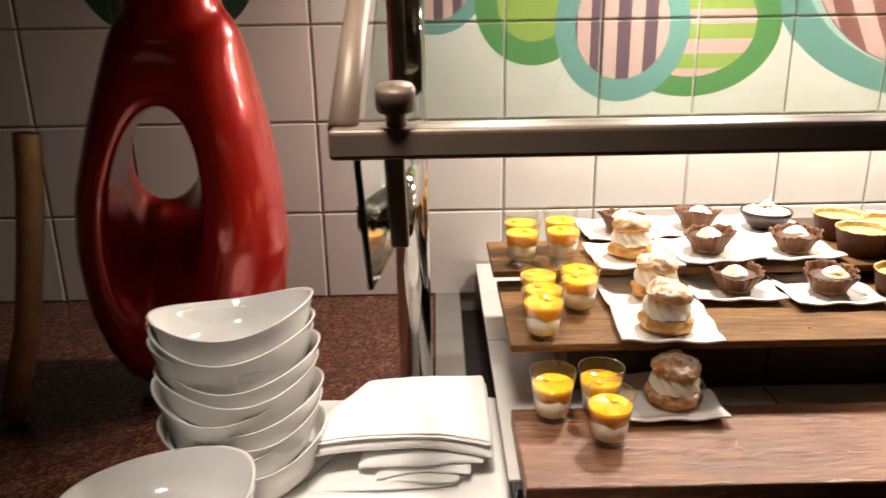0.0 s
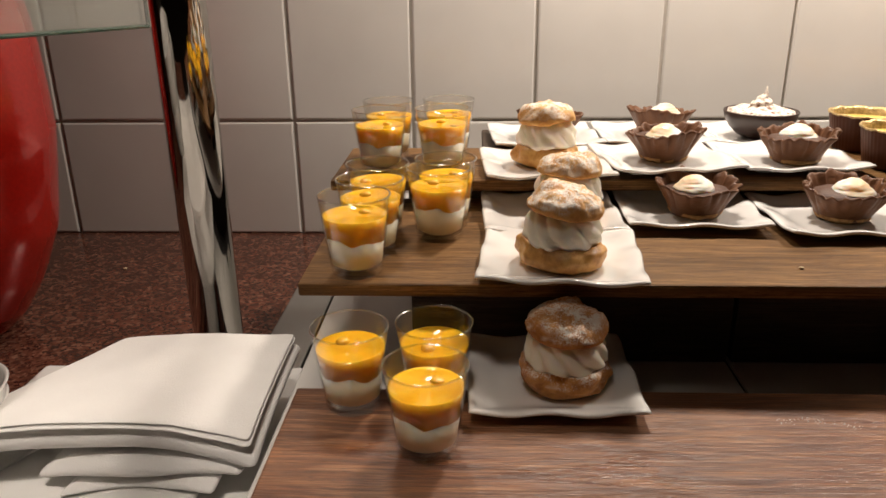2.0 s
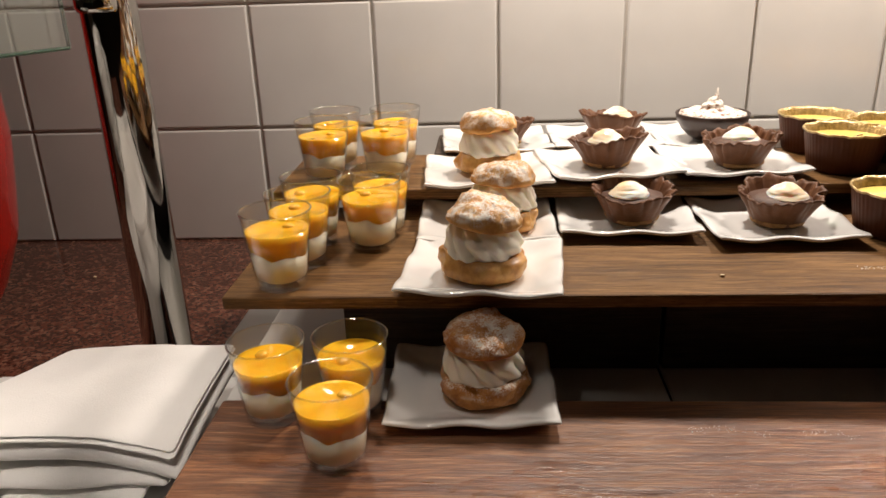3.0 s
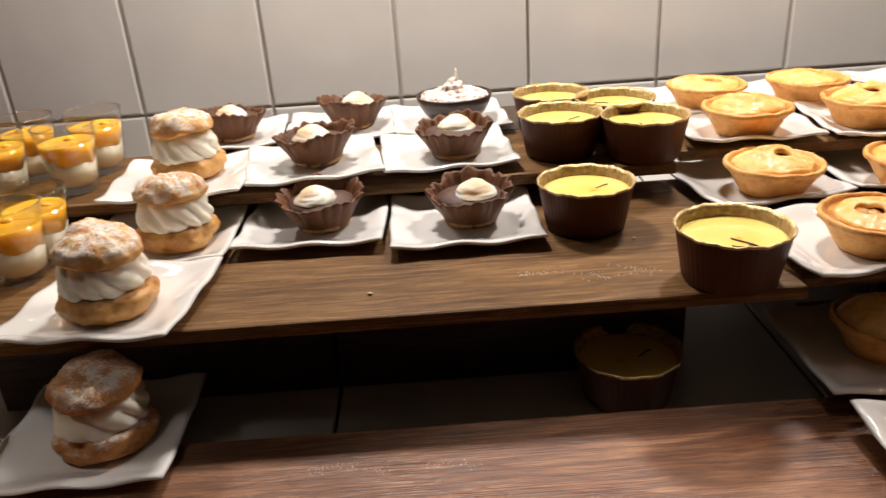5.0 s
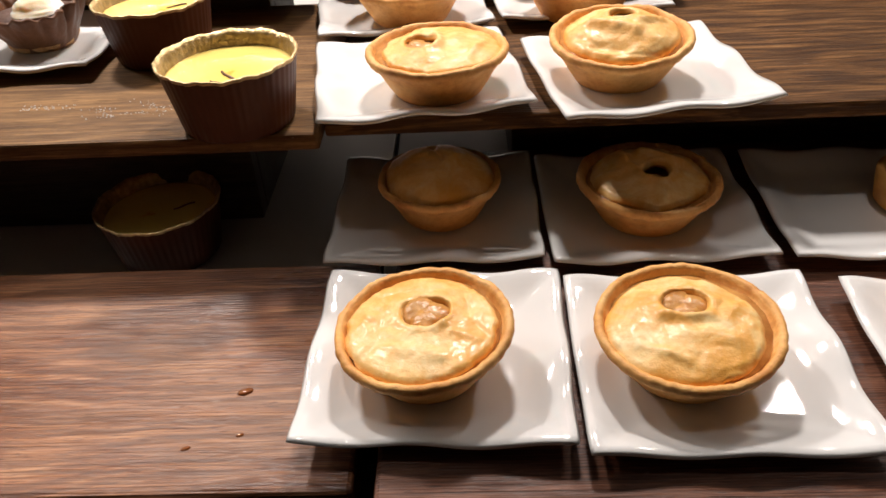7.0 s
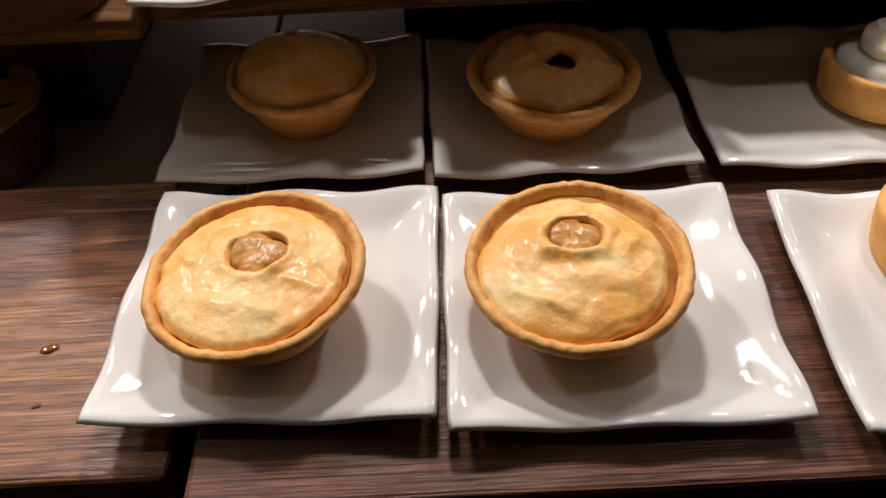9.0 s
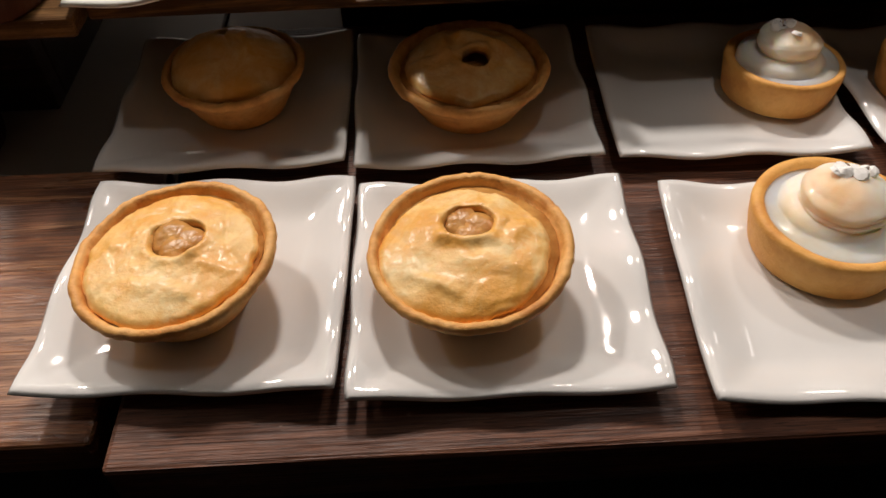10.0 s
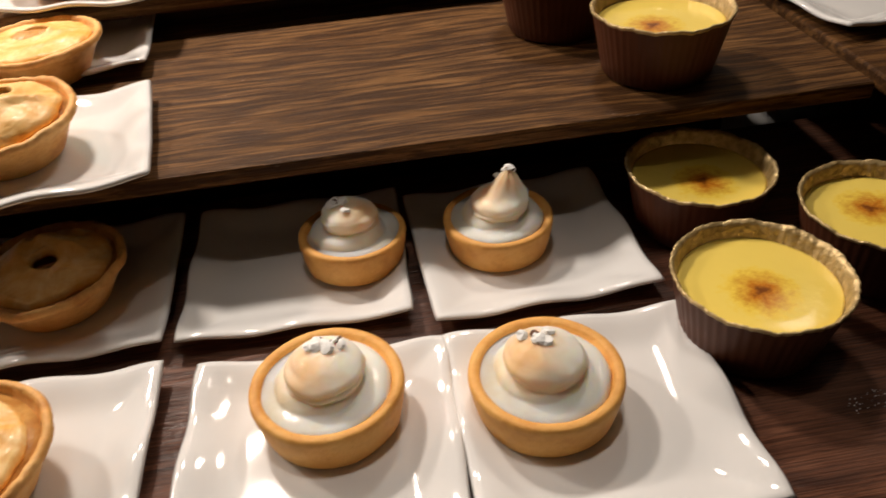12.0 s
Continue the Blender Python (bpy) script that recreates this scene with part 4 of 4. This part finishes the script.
plate(0.8235, -0.555, B1R, -1.5, 1)
plate(0.938, -0.564, B1R, 2, 0)
pie(0.606, -0.497, B1R, 20, 4)
pie(0.711, -0.505, B1R, 160, 3)
tart(0.853, -0.505, B1R, 150, 3, 3)
tart(0.925, -0.509, B1R, 10, 1)
cup(0.4505, -0.485, 0.9575, 0, 0)
cup(1.016, -0.592, B1R, 0, 0, True)
cup(1.026, -0.510, B1R, 50, 1, True)
cup(1.090, -0.560, B1R, 130, 1, True)

# middle steps
plate(0.1305, -0.525, B2, -5, 1)
puff(0.134, -0.478, B2, 70, 1, 3)
plate(0.138, -0.428, B2, 1, 0)
puff(0.150, -0.384, B2, 150, 2)
plate(0.2445, -0.416, B2, -2, 1)
choc(0.252, -0.369, B2, 0, 0)
plate(0.356, -0.433, B2, 1, 0)
choc(0.361, -0.380, B2, 100, 1)
cup(0.441, -0.396, B2, 0, 0)
cup(0.508, -0.490, B2, 70, 1)
for gx, gy, gs in ((0.001, -0.488, 0), (0.006, -0.449, 1), (0.006, -0.405, 2), (0.052, -0.418, 1), (0.056, -0.389, 0)):
    glass(gx, gy, B2, gs * 70, gs)
plate(0.603, -0.509, B2, 8, 0)
plate(0.7185, -0.514, B2, 8, 1)
pie(0.607, -0.470, B2, 100, 1, 0, 0)
pie(0.700, -0.461, B2, 20, 2, 4, -3)
plate(0.588, -0.396, B2, 8, 1)
plate(0.697, -0.381, B2, 5, 0)
pie(0.588, -0.363, B2, 200, 3)
pie(0.692, -0.368, B2, 40, 0)
cup(1.024, -0.450, B2, 20, 0, True)
cup(0.990, -0.378, B2, 90, 1, True)

# upper steps
for gx, gy, gs in ((-0.003, -0.312, 0), (0.000, -0.266, 2), (0.050, -0.306, 1), (0.054, -0.258, 0)):
    glass(gx, gy, B3, gs * 50, gs)
plate(0.140, -0.365, B3, 3, 0)
puff(0.140, -0.300, B3, 230, 3)
plate(0.150, -0.246, B3, 4, 1)
choc(0.152, -0.194, B3, 50, 2)
plate(0.248, -0.352, B3 + 0.002, 9, 0, 0, 0)
choc(0.242, -0.294, B3 + 0.002, 30, 1)
plate(0.256, -0.239, B3, 2, 1)
choc(0.264, -0.180, B3, 140, 0)
plate(0.351, -0.342, B3, 4, 1)
choc(0.355, -0.294, B3, 200, 2)
plate(0.358, -0.238, B3, 4, 0)
spawn("choc_bowl", make_choc_bowl, 0.360, -0.190, B3 + 0.0034, 0)
cup(0.440, -0.300, B3, 0, 0)
cup(0.502, -0.322, B3, 40, 1)
cup(0.444, -0.229, B3, 80, 1)
cup(0.493, -0.262, B3, 120, 0)
plate(0.594, -0.324, B3, -4, 0)
plate(0.703, -0.337, B3, -6, 1)
pie(0.595, -0.289, B3, 0, 2)
pie(0.696, -0.287, B3, 120, 3)
plate(0.592, -0.232, B3, 2, 1)
plate(0.690, -0.236, B3, 2, 0)
pie(0.592, -0.203, B3, 250, 0)
pie(0.684, -0.207, B3, 300, 1)
plate(0.8165, -0.224, B3, 6, 1)
spawn("choc_bowl", make_choc_bowl, 0.823, -0.183, B3 + 0.0034, 60)
cup(0.985, -0.215, B3, 0, 0)
plate(1.185, -0.440, B2, 10, 0)
stand("walnut-grain side display step on dark risers", 1.128, 1.42, -0.500, -0.33, B2, 0.009, ((1.15, 1.40),), -0.43, wood_mat=RIBBED)


# ---------------------------------------------------------------- left part of the counter
def make_bowl(seed):
    pr = [(0, 0.004), (0.034, 0.004), (0.038, 0.0), (0.041, 0.004), (0.059, 0.013), (0.0695, 0.028), (0.0745, 0.052), (0.0757, 0.0535), (0.0745, 0.0542), (0.0725, 0.052), (0.066, 0.029), (0.055, 0.016), (0, 0.0078)]
    def wave(x, y, z, a, i):
        k = max(0.0, z / 0.053)
        return (x * (1 + 0.05 * k * math.cos(2 * a)), y * (1 - 0.04 * k * math.cos(2 * a)), z + 0.0075 * k * k * math.cos(2 * a))
    ob = part("bowl", lathe(pr, 72, wave), BOWLCER)
    return tagged(ob, "white glazed oval bowl in a stack", "bowl", "stacked bowls")


def bowl(x, y, z, rz, rx=0, ry=0):
    return spawn("bowl", lambda: make_bowl(0), x, y, z, rz, rx, ry)


for i in range(11):
    bowl(-0.311 + 0.004 * math.sin(i * 2.1), -0.545 + 0.003 * math.cos(i * 1.7), 0.900 + 0.0146 * i, (10, 14, 4, 22, 8, 0, 16, 6, 18, 4, 12)[i], (0, 0.6, -0.8, 0.5, -1.0, 0.3, -1.5, -0.5, -2.0, -1.5, -7.0)[i], (0, 1, -1, 1.5, 0, -1.5, 1, -0.5, 1, 0, -3)[i])
for i in range(4):
    bowl(-0.352 + 0.002 * i, -0.692, 0.900 + 0.0146 * i, 15 + 6 * i, 0, 0.6 * i)


def napkin_pile():
    t = thing("folded_napkin", "white linen napkin folded in layers beside the display", "napkin")
    def layer(x0, x1, y0, y1, zm, h, seed, skew=0.058, droop=0.0):
        """A soft folded sheet: rounded edges, a slanted left side, a slight sag to the left and at the front corner."""
        bm = bmesh.new()
        nx, ny = 40, 30
        up, down = {}, {}
        for i in range(nx + 1):
            for j in range(ny + 1):
                u, v = math.sin(math.pi / 2 * (-1 + 2 * i / nx)), math.sin(math.pi / 2 * (-1 + 2 * j / ny))
                e = (abs(u) ** 34 + abs(v) ** 34) ** (1 / 34)
                k = 1 / max(e, 1.0)
                uu, vv = u * k, v * k
                left = x0 + skew * (vv + 1) / 2
                x = (left + x1) / 2 + (x1 - left) / 2 * uu
                y = (y0 + y1) / 2 + (y1 - y0) / 2 * vv + 0.0035 * math.sin(uu * 2.6 + seed) * (1 - vv) / 2
                t = h / 2 * math.sqrt(max(0.0, 1 - min(1.0, e) ** (10 if h < 0.008 else 7)))
                w = 0.0014 * noise.noise(Vector((x * 18 + seed, y * 18, seed))) + 0.0006 * noise.noise(Vector((x * 60, y * 45, seed)))
                z = zm + w - droop * max(0.0, uu) ** 3 * ((1 - vv) / 2) ** 3 - 0.006 * ((1 - uu) / 2) ** 4
                up[i, j] = bm.verts.new((x, y, z + t))
                down[i, j] = bm.verts.new((x, y, z - t))
        for i in range(nx):
            for j in range(ny):
                bm.faces.new((up[i, j], up[i + 1, j], up[i + 1, j + 1], up[i, j + 1]))
                bm.faces.new((down[i, j], down[i, j + 1], down[i + 1, j + 1], down[i + 1, j]))
        bmesh.ops.remove_doubles(bm, verts=bm.verts, dist=0.00005)
        return bm
    part("top_sheet", layer(-0.266, -0.060, -0.557, -0.430, 0.9650, 0.0030, 1.0, 0.072, droop=0.009), LINEN, t)
    part("second_sheet", layer(-0.267, -0.059, -0.560, -0.430, 0.9628, 0.0032, 1.0, 0.072, droop=0.010), LINEN, t)
    part("thick_fold", layer(-0.265, -0.056, -0.561, -0.429, 0.9530, 0.0180, 1.2, 0.072, droop=0.013), LINEN, t)
    part("middle_fold", layer(-0.196, -0.066, -0.566, -0.435, 0.9385, 0.0120, 5.0, 0.02, droop=0.004), LINEN, t)
    part("lower_fold", layer(-0.178, -0.080, -0.572, -0.440, 0.9305, 0.0080, 8.0, 0.02), LINEN, t)
    part("inner_flap", layer(-0.184, -0.092, -0.578, -0.440, 0.9252, 0.0046, 9.5, 0.02), LINEN, t)
    part("bottom_fold", layer(-0.256, -0.094, -0.582, -0.438, 0.9206, 0.0056, 11.0, 0.05), LINEN, t)
    # the sheet turns round at its slanted side and comes back below
    bm = bmesh.new()
    turn, deep = 16, 14
    skin = {}
    for i in range(turn + 1):
        b = math.pi / 2 + math.pi * i / turn
        for j in range(deep + 1):
            v = j / deep
            for side, r in ((0, 0.0178), (1, 0.0152)):
                x = -0.248 + 0.070 * v + 0.002 * math.sin(v * 5) + r * math.cos(b) * 0.8
                skin[side, i, j] = bm.verts.new((x, -0.562 + 0.130 * v, 0.9375 + r * math.sin(b) - 0.002 * (1 - v)))
    for i in range(turn):
        for j in range(deep):
            bm.faces.new((skin[0, i, j], skin[0, i + 1, j], skin[0, i + 1, j + 1], skin[0, i, j + 1]))
            bm.faces.new((skin[1, i, j], skin[1, i, j + 1], skin[1, i + 1, j + 1], skin[1, i + 1, j]))
    for i in range(turn):
        for j in (0, deep):
            bm.faces.new((skin[0, i, j], skin[1, i, j], skin[1, i + 1, j], skin[0, i + 1, j]))
    for j in range(deep):
        for i in (0, turn):
            bm.faces.new((skin[0, i, j], skin[0, i, j + 1], skin[1, i, j + 1], skin[1, i, j]))
    part("turned_edge", bm, LINEN, t)
    return t


napkin_pile()
tray = part("tray", block(-0.285, -0.0405, -0.640, -0.395, 0.9025, 0.9175, 0.004, 3), CERAMIC, None, smooth=False)
tagged(tray, "flat white tray under the folded napkin", "tray")


def red_vase():
    """A tall red sculptural vase: a drop-shaped body drawn up into a neck, pierced by a hole that narrows and climbs to the back."""
    bm = bmesh.new()
    n, m = 120, 56
    heights = (0.90, 0.949, 1.00, 1.09, 1.17, 1.26, 1.354, 1.39, 1.45)
    halves = (0.066, 0.098, 0.119, 0.130, 0.125, 0.104, 0.076, 0.056, 0.045)
    middles = (-0.440, -0.439, -0.437, -0.434, -0.431, -0.4235, -0.417, -0.417, -0.416)
    rings = []
    for i in range(n):
        a = 2 * math.pi * i / n
        c, s = math.cos(a), math.sin(a)
        zo = 1.115 + (0.280 if s > 0 else 0.2155) * s
        wide = float(np.interp(zo, heights, halves)) * min(1.0, abs(c) / 0.33) * (1 if c > 0 else -1)
        outer = Vector((float(np.interp(zo, heights, middles)) + wide, 0, zo))
        front = Vector((-0.444 + 0.056 * c + 0.016 * s, 0, 1.138 + 0.138 * s))
        back = Vector((-0.474 + 0.046 * c + 0.012 * s, 0, 1.206 + 0.056 * s))
        depth = 0.088 - 0.018 * max(s, 0.0) + 0.006 * max(-s, 0.0)
        ring = []
        for j in range(m):
            b = 2 * math.pi * j / m
            sb = math.sin(b)
            # the tunnel runs straight through, with rounded lips
            off = sb if math.cos(b) > 0 else math.copysign(abs(sb) ** 0.42, sb)
            inner = front.lerp(back, (1 + off) / 2)
            p = inner.lerp(outer, ((1 + math.cos(b)) / 2) ** 2.0)
            ring.append(bm.verts.new((p.x, depth * off, p.z)))
        rings.append(ring)
    for i in range(n):
        a, b = rings[i], rings[(i + 1) % n]
        for j in range(m):
            bm.faces.new((a[j], a[(j + 1) % m], b[(j + 1) % m], b[j]))
    neck = lathe([(0, 1.335), (0.045, 1.335), (0.060, 1.36), (0.054, 1.40), (0.046, 1.45), (0.039, 1.52), (0.037, 1.58), (0.042, 1.63), (0.036, 1.632), (0.030, 1.58), (0, 1.54)], 48)
    foot = lathe([(0, 0.8995), (0.060, 0.8995), (0.064, 0.905), (0.072, 0.93), (0.070, 0.95), (0, 0.96)], 48)
    bmesh.ops.translate(neck, vec=(-0.417, 0, 0), verts=neck.verts)
    bmesh.ops.translate(foot, vec=(-0.440, 0, 0), verts=foot.verts)
    for other in (neck, foot):
        me = bpy.data.meshes.new("tmp")
        other.to_mesh(me)
        other.free()
        bm.from_mesh(me)
        bpy.data.meshes.remove(me)
    ob = part("red_vase", bm, REDGLAZE)
    mod = ob.modifiers.new("weld", "REMESH")
    mod.mode, mod.voxel_size, mod.use_smooth_shade = "VOXEL", 0.0045, True
    soft = ob.modifiers.new("soften", "SMOOTH")
    soft.factor, soft.iterations = 0.5, 14
    ob.location = (0.003, -0.30, 0)
    return tagged(ob, "tall glossy red sculptural vase with a hole through it", "vase")


red_vase()

stick = tube([(-0.640, -0.40, 0.905), (-0.600, -0.40, 1.02), (-0.578, -0.40, 1.12), (-0.564, -0.40, 1.200), (-0.557, -0.40, 1.254)], 0.0145, 18)
for v in stick.verts:
    v.co.y += 0.001 * math.sin(v.co.z * 70)
tagged(part("wooden_handle", stick, TAN), "pale wooden handle standing upright on the counter", "wooden handle")


# glass guard: post, arm, rail, panes
guard = thing("sneeze_guard", "glass buffet guard with chrome post and brown steel rail", "sneeze guard")
part("post", tube([(-0.140, -0.376, 0.900), (-0.140, -0.376, 1.30), (-0.140, -0.376, 1.57)], 0.0205, 28), CHROME, guard, "polished chrome post")
part("arm", tube([(-0.134, -0.395, 1.230), (-0.133, -0.56, 1.236), (-0.132, -0.755, 1.242)], 0.0080, 14), CHROME, guard, "chrome arm")
part("hub", lathe([(0, -0.016), (0.013, -0.016), (0.0145, -0.012), (0.0145, 0.012), (0.013, 0.016), (0, 0.016)], 24), CHROME, guard, "chrome clamp").location = (-0.136, -0.402, 1.230)
part("rail", block(-0.170, 1.9, -0.800, -0.770, 1.2960, 1.3140, 0.003, 3), SATIN, guard, "brown steel front rail", smooth=False)
side = tube([(-0.163, -0.785, 1.312), (-0.163, -0.70, 1.36), (-0.163, -0.52, 1.445), (-0.163, -0.32, 1.545)], 0.009, 12)
part("side_rail", side, SATIN, guard, "brown steel side rail")
bm = block(-0.150, 1.9, -0.003, 0.003, 0.0, 0.46)
p = part("front_pane", bm, PANE, guard, "clear slanted glass pane", smooth=False)
p.matrix_basis = pose(0, -0.785, 1.316, -63, 0, 0)
p.visible_shadow = False
strut = block(-0.006, 0.006, -0.004, 0.004, 0.0, 0.075, 0.002)
part("strut", strut, SATIN, guard, "brown steel strut", smooth=False).matrix_basis = pose(-0.133, -0.757, 1.232, 28, 0, 0)
# side glass with a slanted front edge that shows green
outline = ((-0.153, -0.766, 1.205), (-0.124, -0.470, 1.196), (-0.124, -0.470, 1.300), (-0.156, -0.782, 1.300))
bm = bmesh.new()
near, far = ([bm.verts.new((px + off, py, pz)) for px, py, pz in outline] for off in (0.002, -0.002))
bm.faces.new(near)
bm.faces.new(far[::-1])
for i in range(4):
    bm.faces.new((near[i], far[i], far[(i + 1) % 4], near[(i + 1) % 4]))
p = part("side_pane", bm, PANE, guard, "small clear side glass", smooth=False)
p.visible_shadow = False
for name, one, two in (("front_edge", 0, 3), ("lower_edge", 0, 1), ("back_edge", 1, 2)):
    part(name, tube([outline[one], outline[two]], 0.0024 if name == "front_edge" else 0.0012, 8), GLASSEDGE, guard, "dark green polished glass edge")
clamp = lathe([(0, -0.014), (0.0085, -0.014), (0.0095, -0.012), (0.0095, -0.003), (0.0075, -0.002), (0.0075, 0.003), (0.0095, 0.004), (0.0095, 0.012), (0.0085, 0.014), (0, 0.014)], 24)
part("glass_clamp", clamp, CHROME, guard, "chrome glass clamp").matrix_basis = pose(-0.147, -0.750, 1.248, 0, 90, 5)
knob = lathe([(0, -0.016), (0.006, -0.016), (0.006, -0.008), (0.0105, -0.007), (0.0115, -0.005), (0.0115, 0.005), (0.0105, 0.007), (0, 0.007)], 24)
part("knob", knob, SATIN, guard, "steel clamping knob").matrix_basis = pose(-0.131, -0.795, 1.331, 12, 0, 0)
bar = thing("lamp_bar", "plain steel bar carrying round warm display lamps", "lamp bar")
part("housing", block(-0.20, 1.9, -0.21, -0.09, 1.572, 1.60, 0.004), SATIN, bar, smooth=False)

for rx in (0.15, 1.55):
    part("hanging_rod", tube([(rx, -0.15, 1.599), (rx, -0.15, 2.15), (rx, -0.15, 2.701)], 0.006, 12), SATIN, bar, "thin steel hanging rod")

# crumbs
CRUMB = material("pale_crumb", (0.75, 0.62, 0.42), 0.8, second=(0.6, 0.45, 0.25), var=0.3, scale=200)
for cx, cy, cz, cs in ((0.292, -0.479, B2, 0.0014), (0.468, -0.425, B2, 0.001), (-0.336, -0.132, 0.899, 0.0018), (-0.43, -0.27, 0.899, 0.003), (-0.40, -0.30, 0.899, 0.002)):
    c = lathe([(0, 0), (cs, 0.0002), (cs * 1.1, cs * 0.6), (cs * 0.5, cs), (0, cs)], 9, lumpy(cs * 0.5, 400, cx * 50))
    ob = part("crumb", c, CRUMB)
    ob.location = (cx, cy, cz + 0.0002)
    tagged(ob, "tiny pale pastry crumb", "crumb", "crumbs")

# spilt sugar and syrup
def sugar_trace(label, z, arcs, seed):
    rng = random.Random(seed)
    bm = bmesh.new()
    for x0, y0, x1, y1, sag, count in arcs:
        for _ in range(count):
            f = rng.random()
            x = x0 + (x1 - x0) * f + rng.gauss(0, 0.0017)
            y = y0 + (y1 - y0) * f + sag * math.sin(math.pi * f) + rng.gauss(0, 0.0017)
            w = rng.uniform(0.00015, 0.00050)
            a = rng.random() * 6.28
            low = [bm.verts.new((x + w * math.cos(a + q), y + w * math.sin(a + q), z)) for q in (0, 1.57, 3.14, 4.71)]
            tip = bm.verts.new((x, y, z + w))
            for q in range(4):
                bm.faces.new((low[q], low[(q + 1) % 4], tip))
    tagged(part("spilt_sugar", bm, FLAKE, None, smooth=False), label, "sugar", kind="stuff")


sugar_trace("white sugar traces spilt on the middle wooden step", B2 + 0.0001, ((0.385, -0.468, 0.435, -0.474, 0.004, 70), (0.425, -0.482, 0.465, -0.478, 0.003, 60), (0.445, -0.462, 0.470, -0.472, -0.003, 40)), 4)
sugar_trace("white sugar traces spilt on the lower serving board", B1 + 0.0001, ((0.255, -0.560, 0.300, -0.566, 0.004, 70), (0.320, -0.562, 0.350, -0.568, 0.003, 40)), 7)
sugar_trace("white sugar smears spilt on the dark serving board", B1R + 0.0001, ((1.035, -0.640, 1.085, -0.632, 0.004, 90), (1.050, -0.655, 1.100, -0.645, -0.005, 120), (1.040, -0.662, 1.075, -0.668, 0.003, 70)), 11)
SYRUP = material("brown_syrup", (0.24, 0.075, 0.018), 0.08, second=(0.16, 0.045, 0.010), var=0.3, scale=200, Coat_Weight=0.8)
for cx, cy, cs in ((0.525, -0.614, 0.0023), (0.528, -0.637, 0.0011), (0.508, -0.643, 0.0013)):
    d = lathe([(0, 0.0), (cs, 0.0), (cs * 0.9, cs * 0.18), (cs * 0.5, cs * 0.30), (0, cs * 0.33)], 14, lumpy(cs * 0.25, 500, cx * 70, 0.00001))
    ob = part("syrup_drop", d, SYRUP)
    ob.matrix_basis = pose(cx, cy, B1 + 0.0001, 0, 0, 20) @ Matrix.Diagonal((1.5, 0.8, 1, 1))
    tagged(ob, "small glossy brown syrup drop on the board", "syrup drop", "syrup drops")

# ---------------------------------------------------------------- tiles last
T = 0.152
tile_bm = block(-T / 2 + 0.0018, T / 2 - 0.0018, 0.0, 0.006, -T / 2 + 0.0018, T / 2 - 0.0018)
bmesh.ops.bevel(tile_bm, geom=[e for e in tile_bm.edges if all(v.co.y < 0.001 for v in e.verts)], offset=0.0022, segments=2, affect="EDGES", profile=0.5)
first = part("tile", tile_bm, TILE, wall_north, smooth=False)
first.location = (-0.456 - T / 2 - 4 * T, 0.0, 0.898 + T / 2)
for i in range(-4, 15):
    for j in range(0, 7):
        if (i, j) == (-4, 0):
            continue
        ob = new("tile", first.data)
        ob.parent = wall_north
        ob.location = (-0.456 - T / 2 + i * T, 0.0, 0.898 + T / 2 + j * T)
P = 0.31
pt = part("tile", block(-P / 2 + 0.0012, P / 2 - 0.0012, -P / 2 + 0.0012, P / 2 - 0.0012, 0.0, 0.0035, 0.0008, 1), LAMINATE, platform, smooth=False)
pt.location = (0.262 - P / 2, -0.004 - P / 2, 0.9530)
for i in range(0, 6):
    for j in range(0, 2):
        if (i, j) == (0, 0):
            continue
        ob = new("tile", pt.data)
        ob.parent = platform
        ob.location = (0.262 - P / 2 + i * P, -0.004 - P / 2 - j * P, 0.9530)
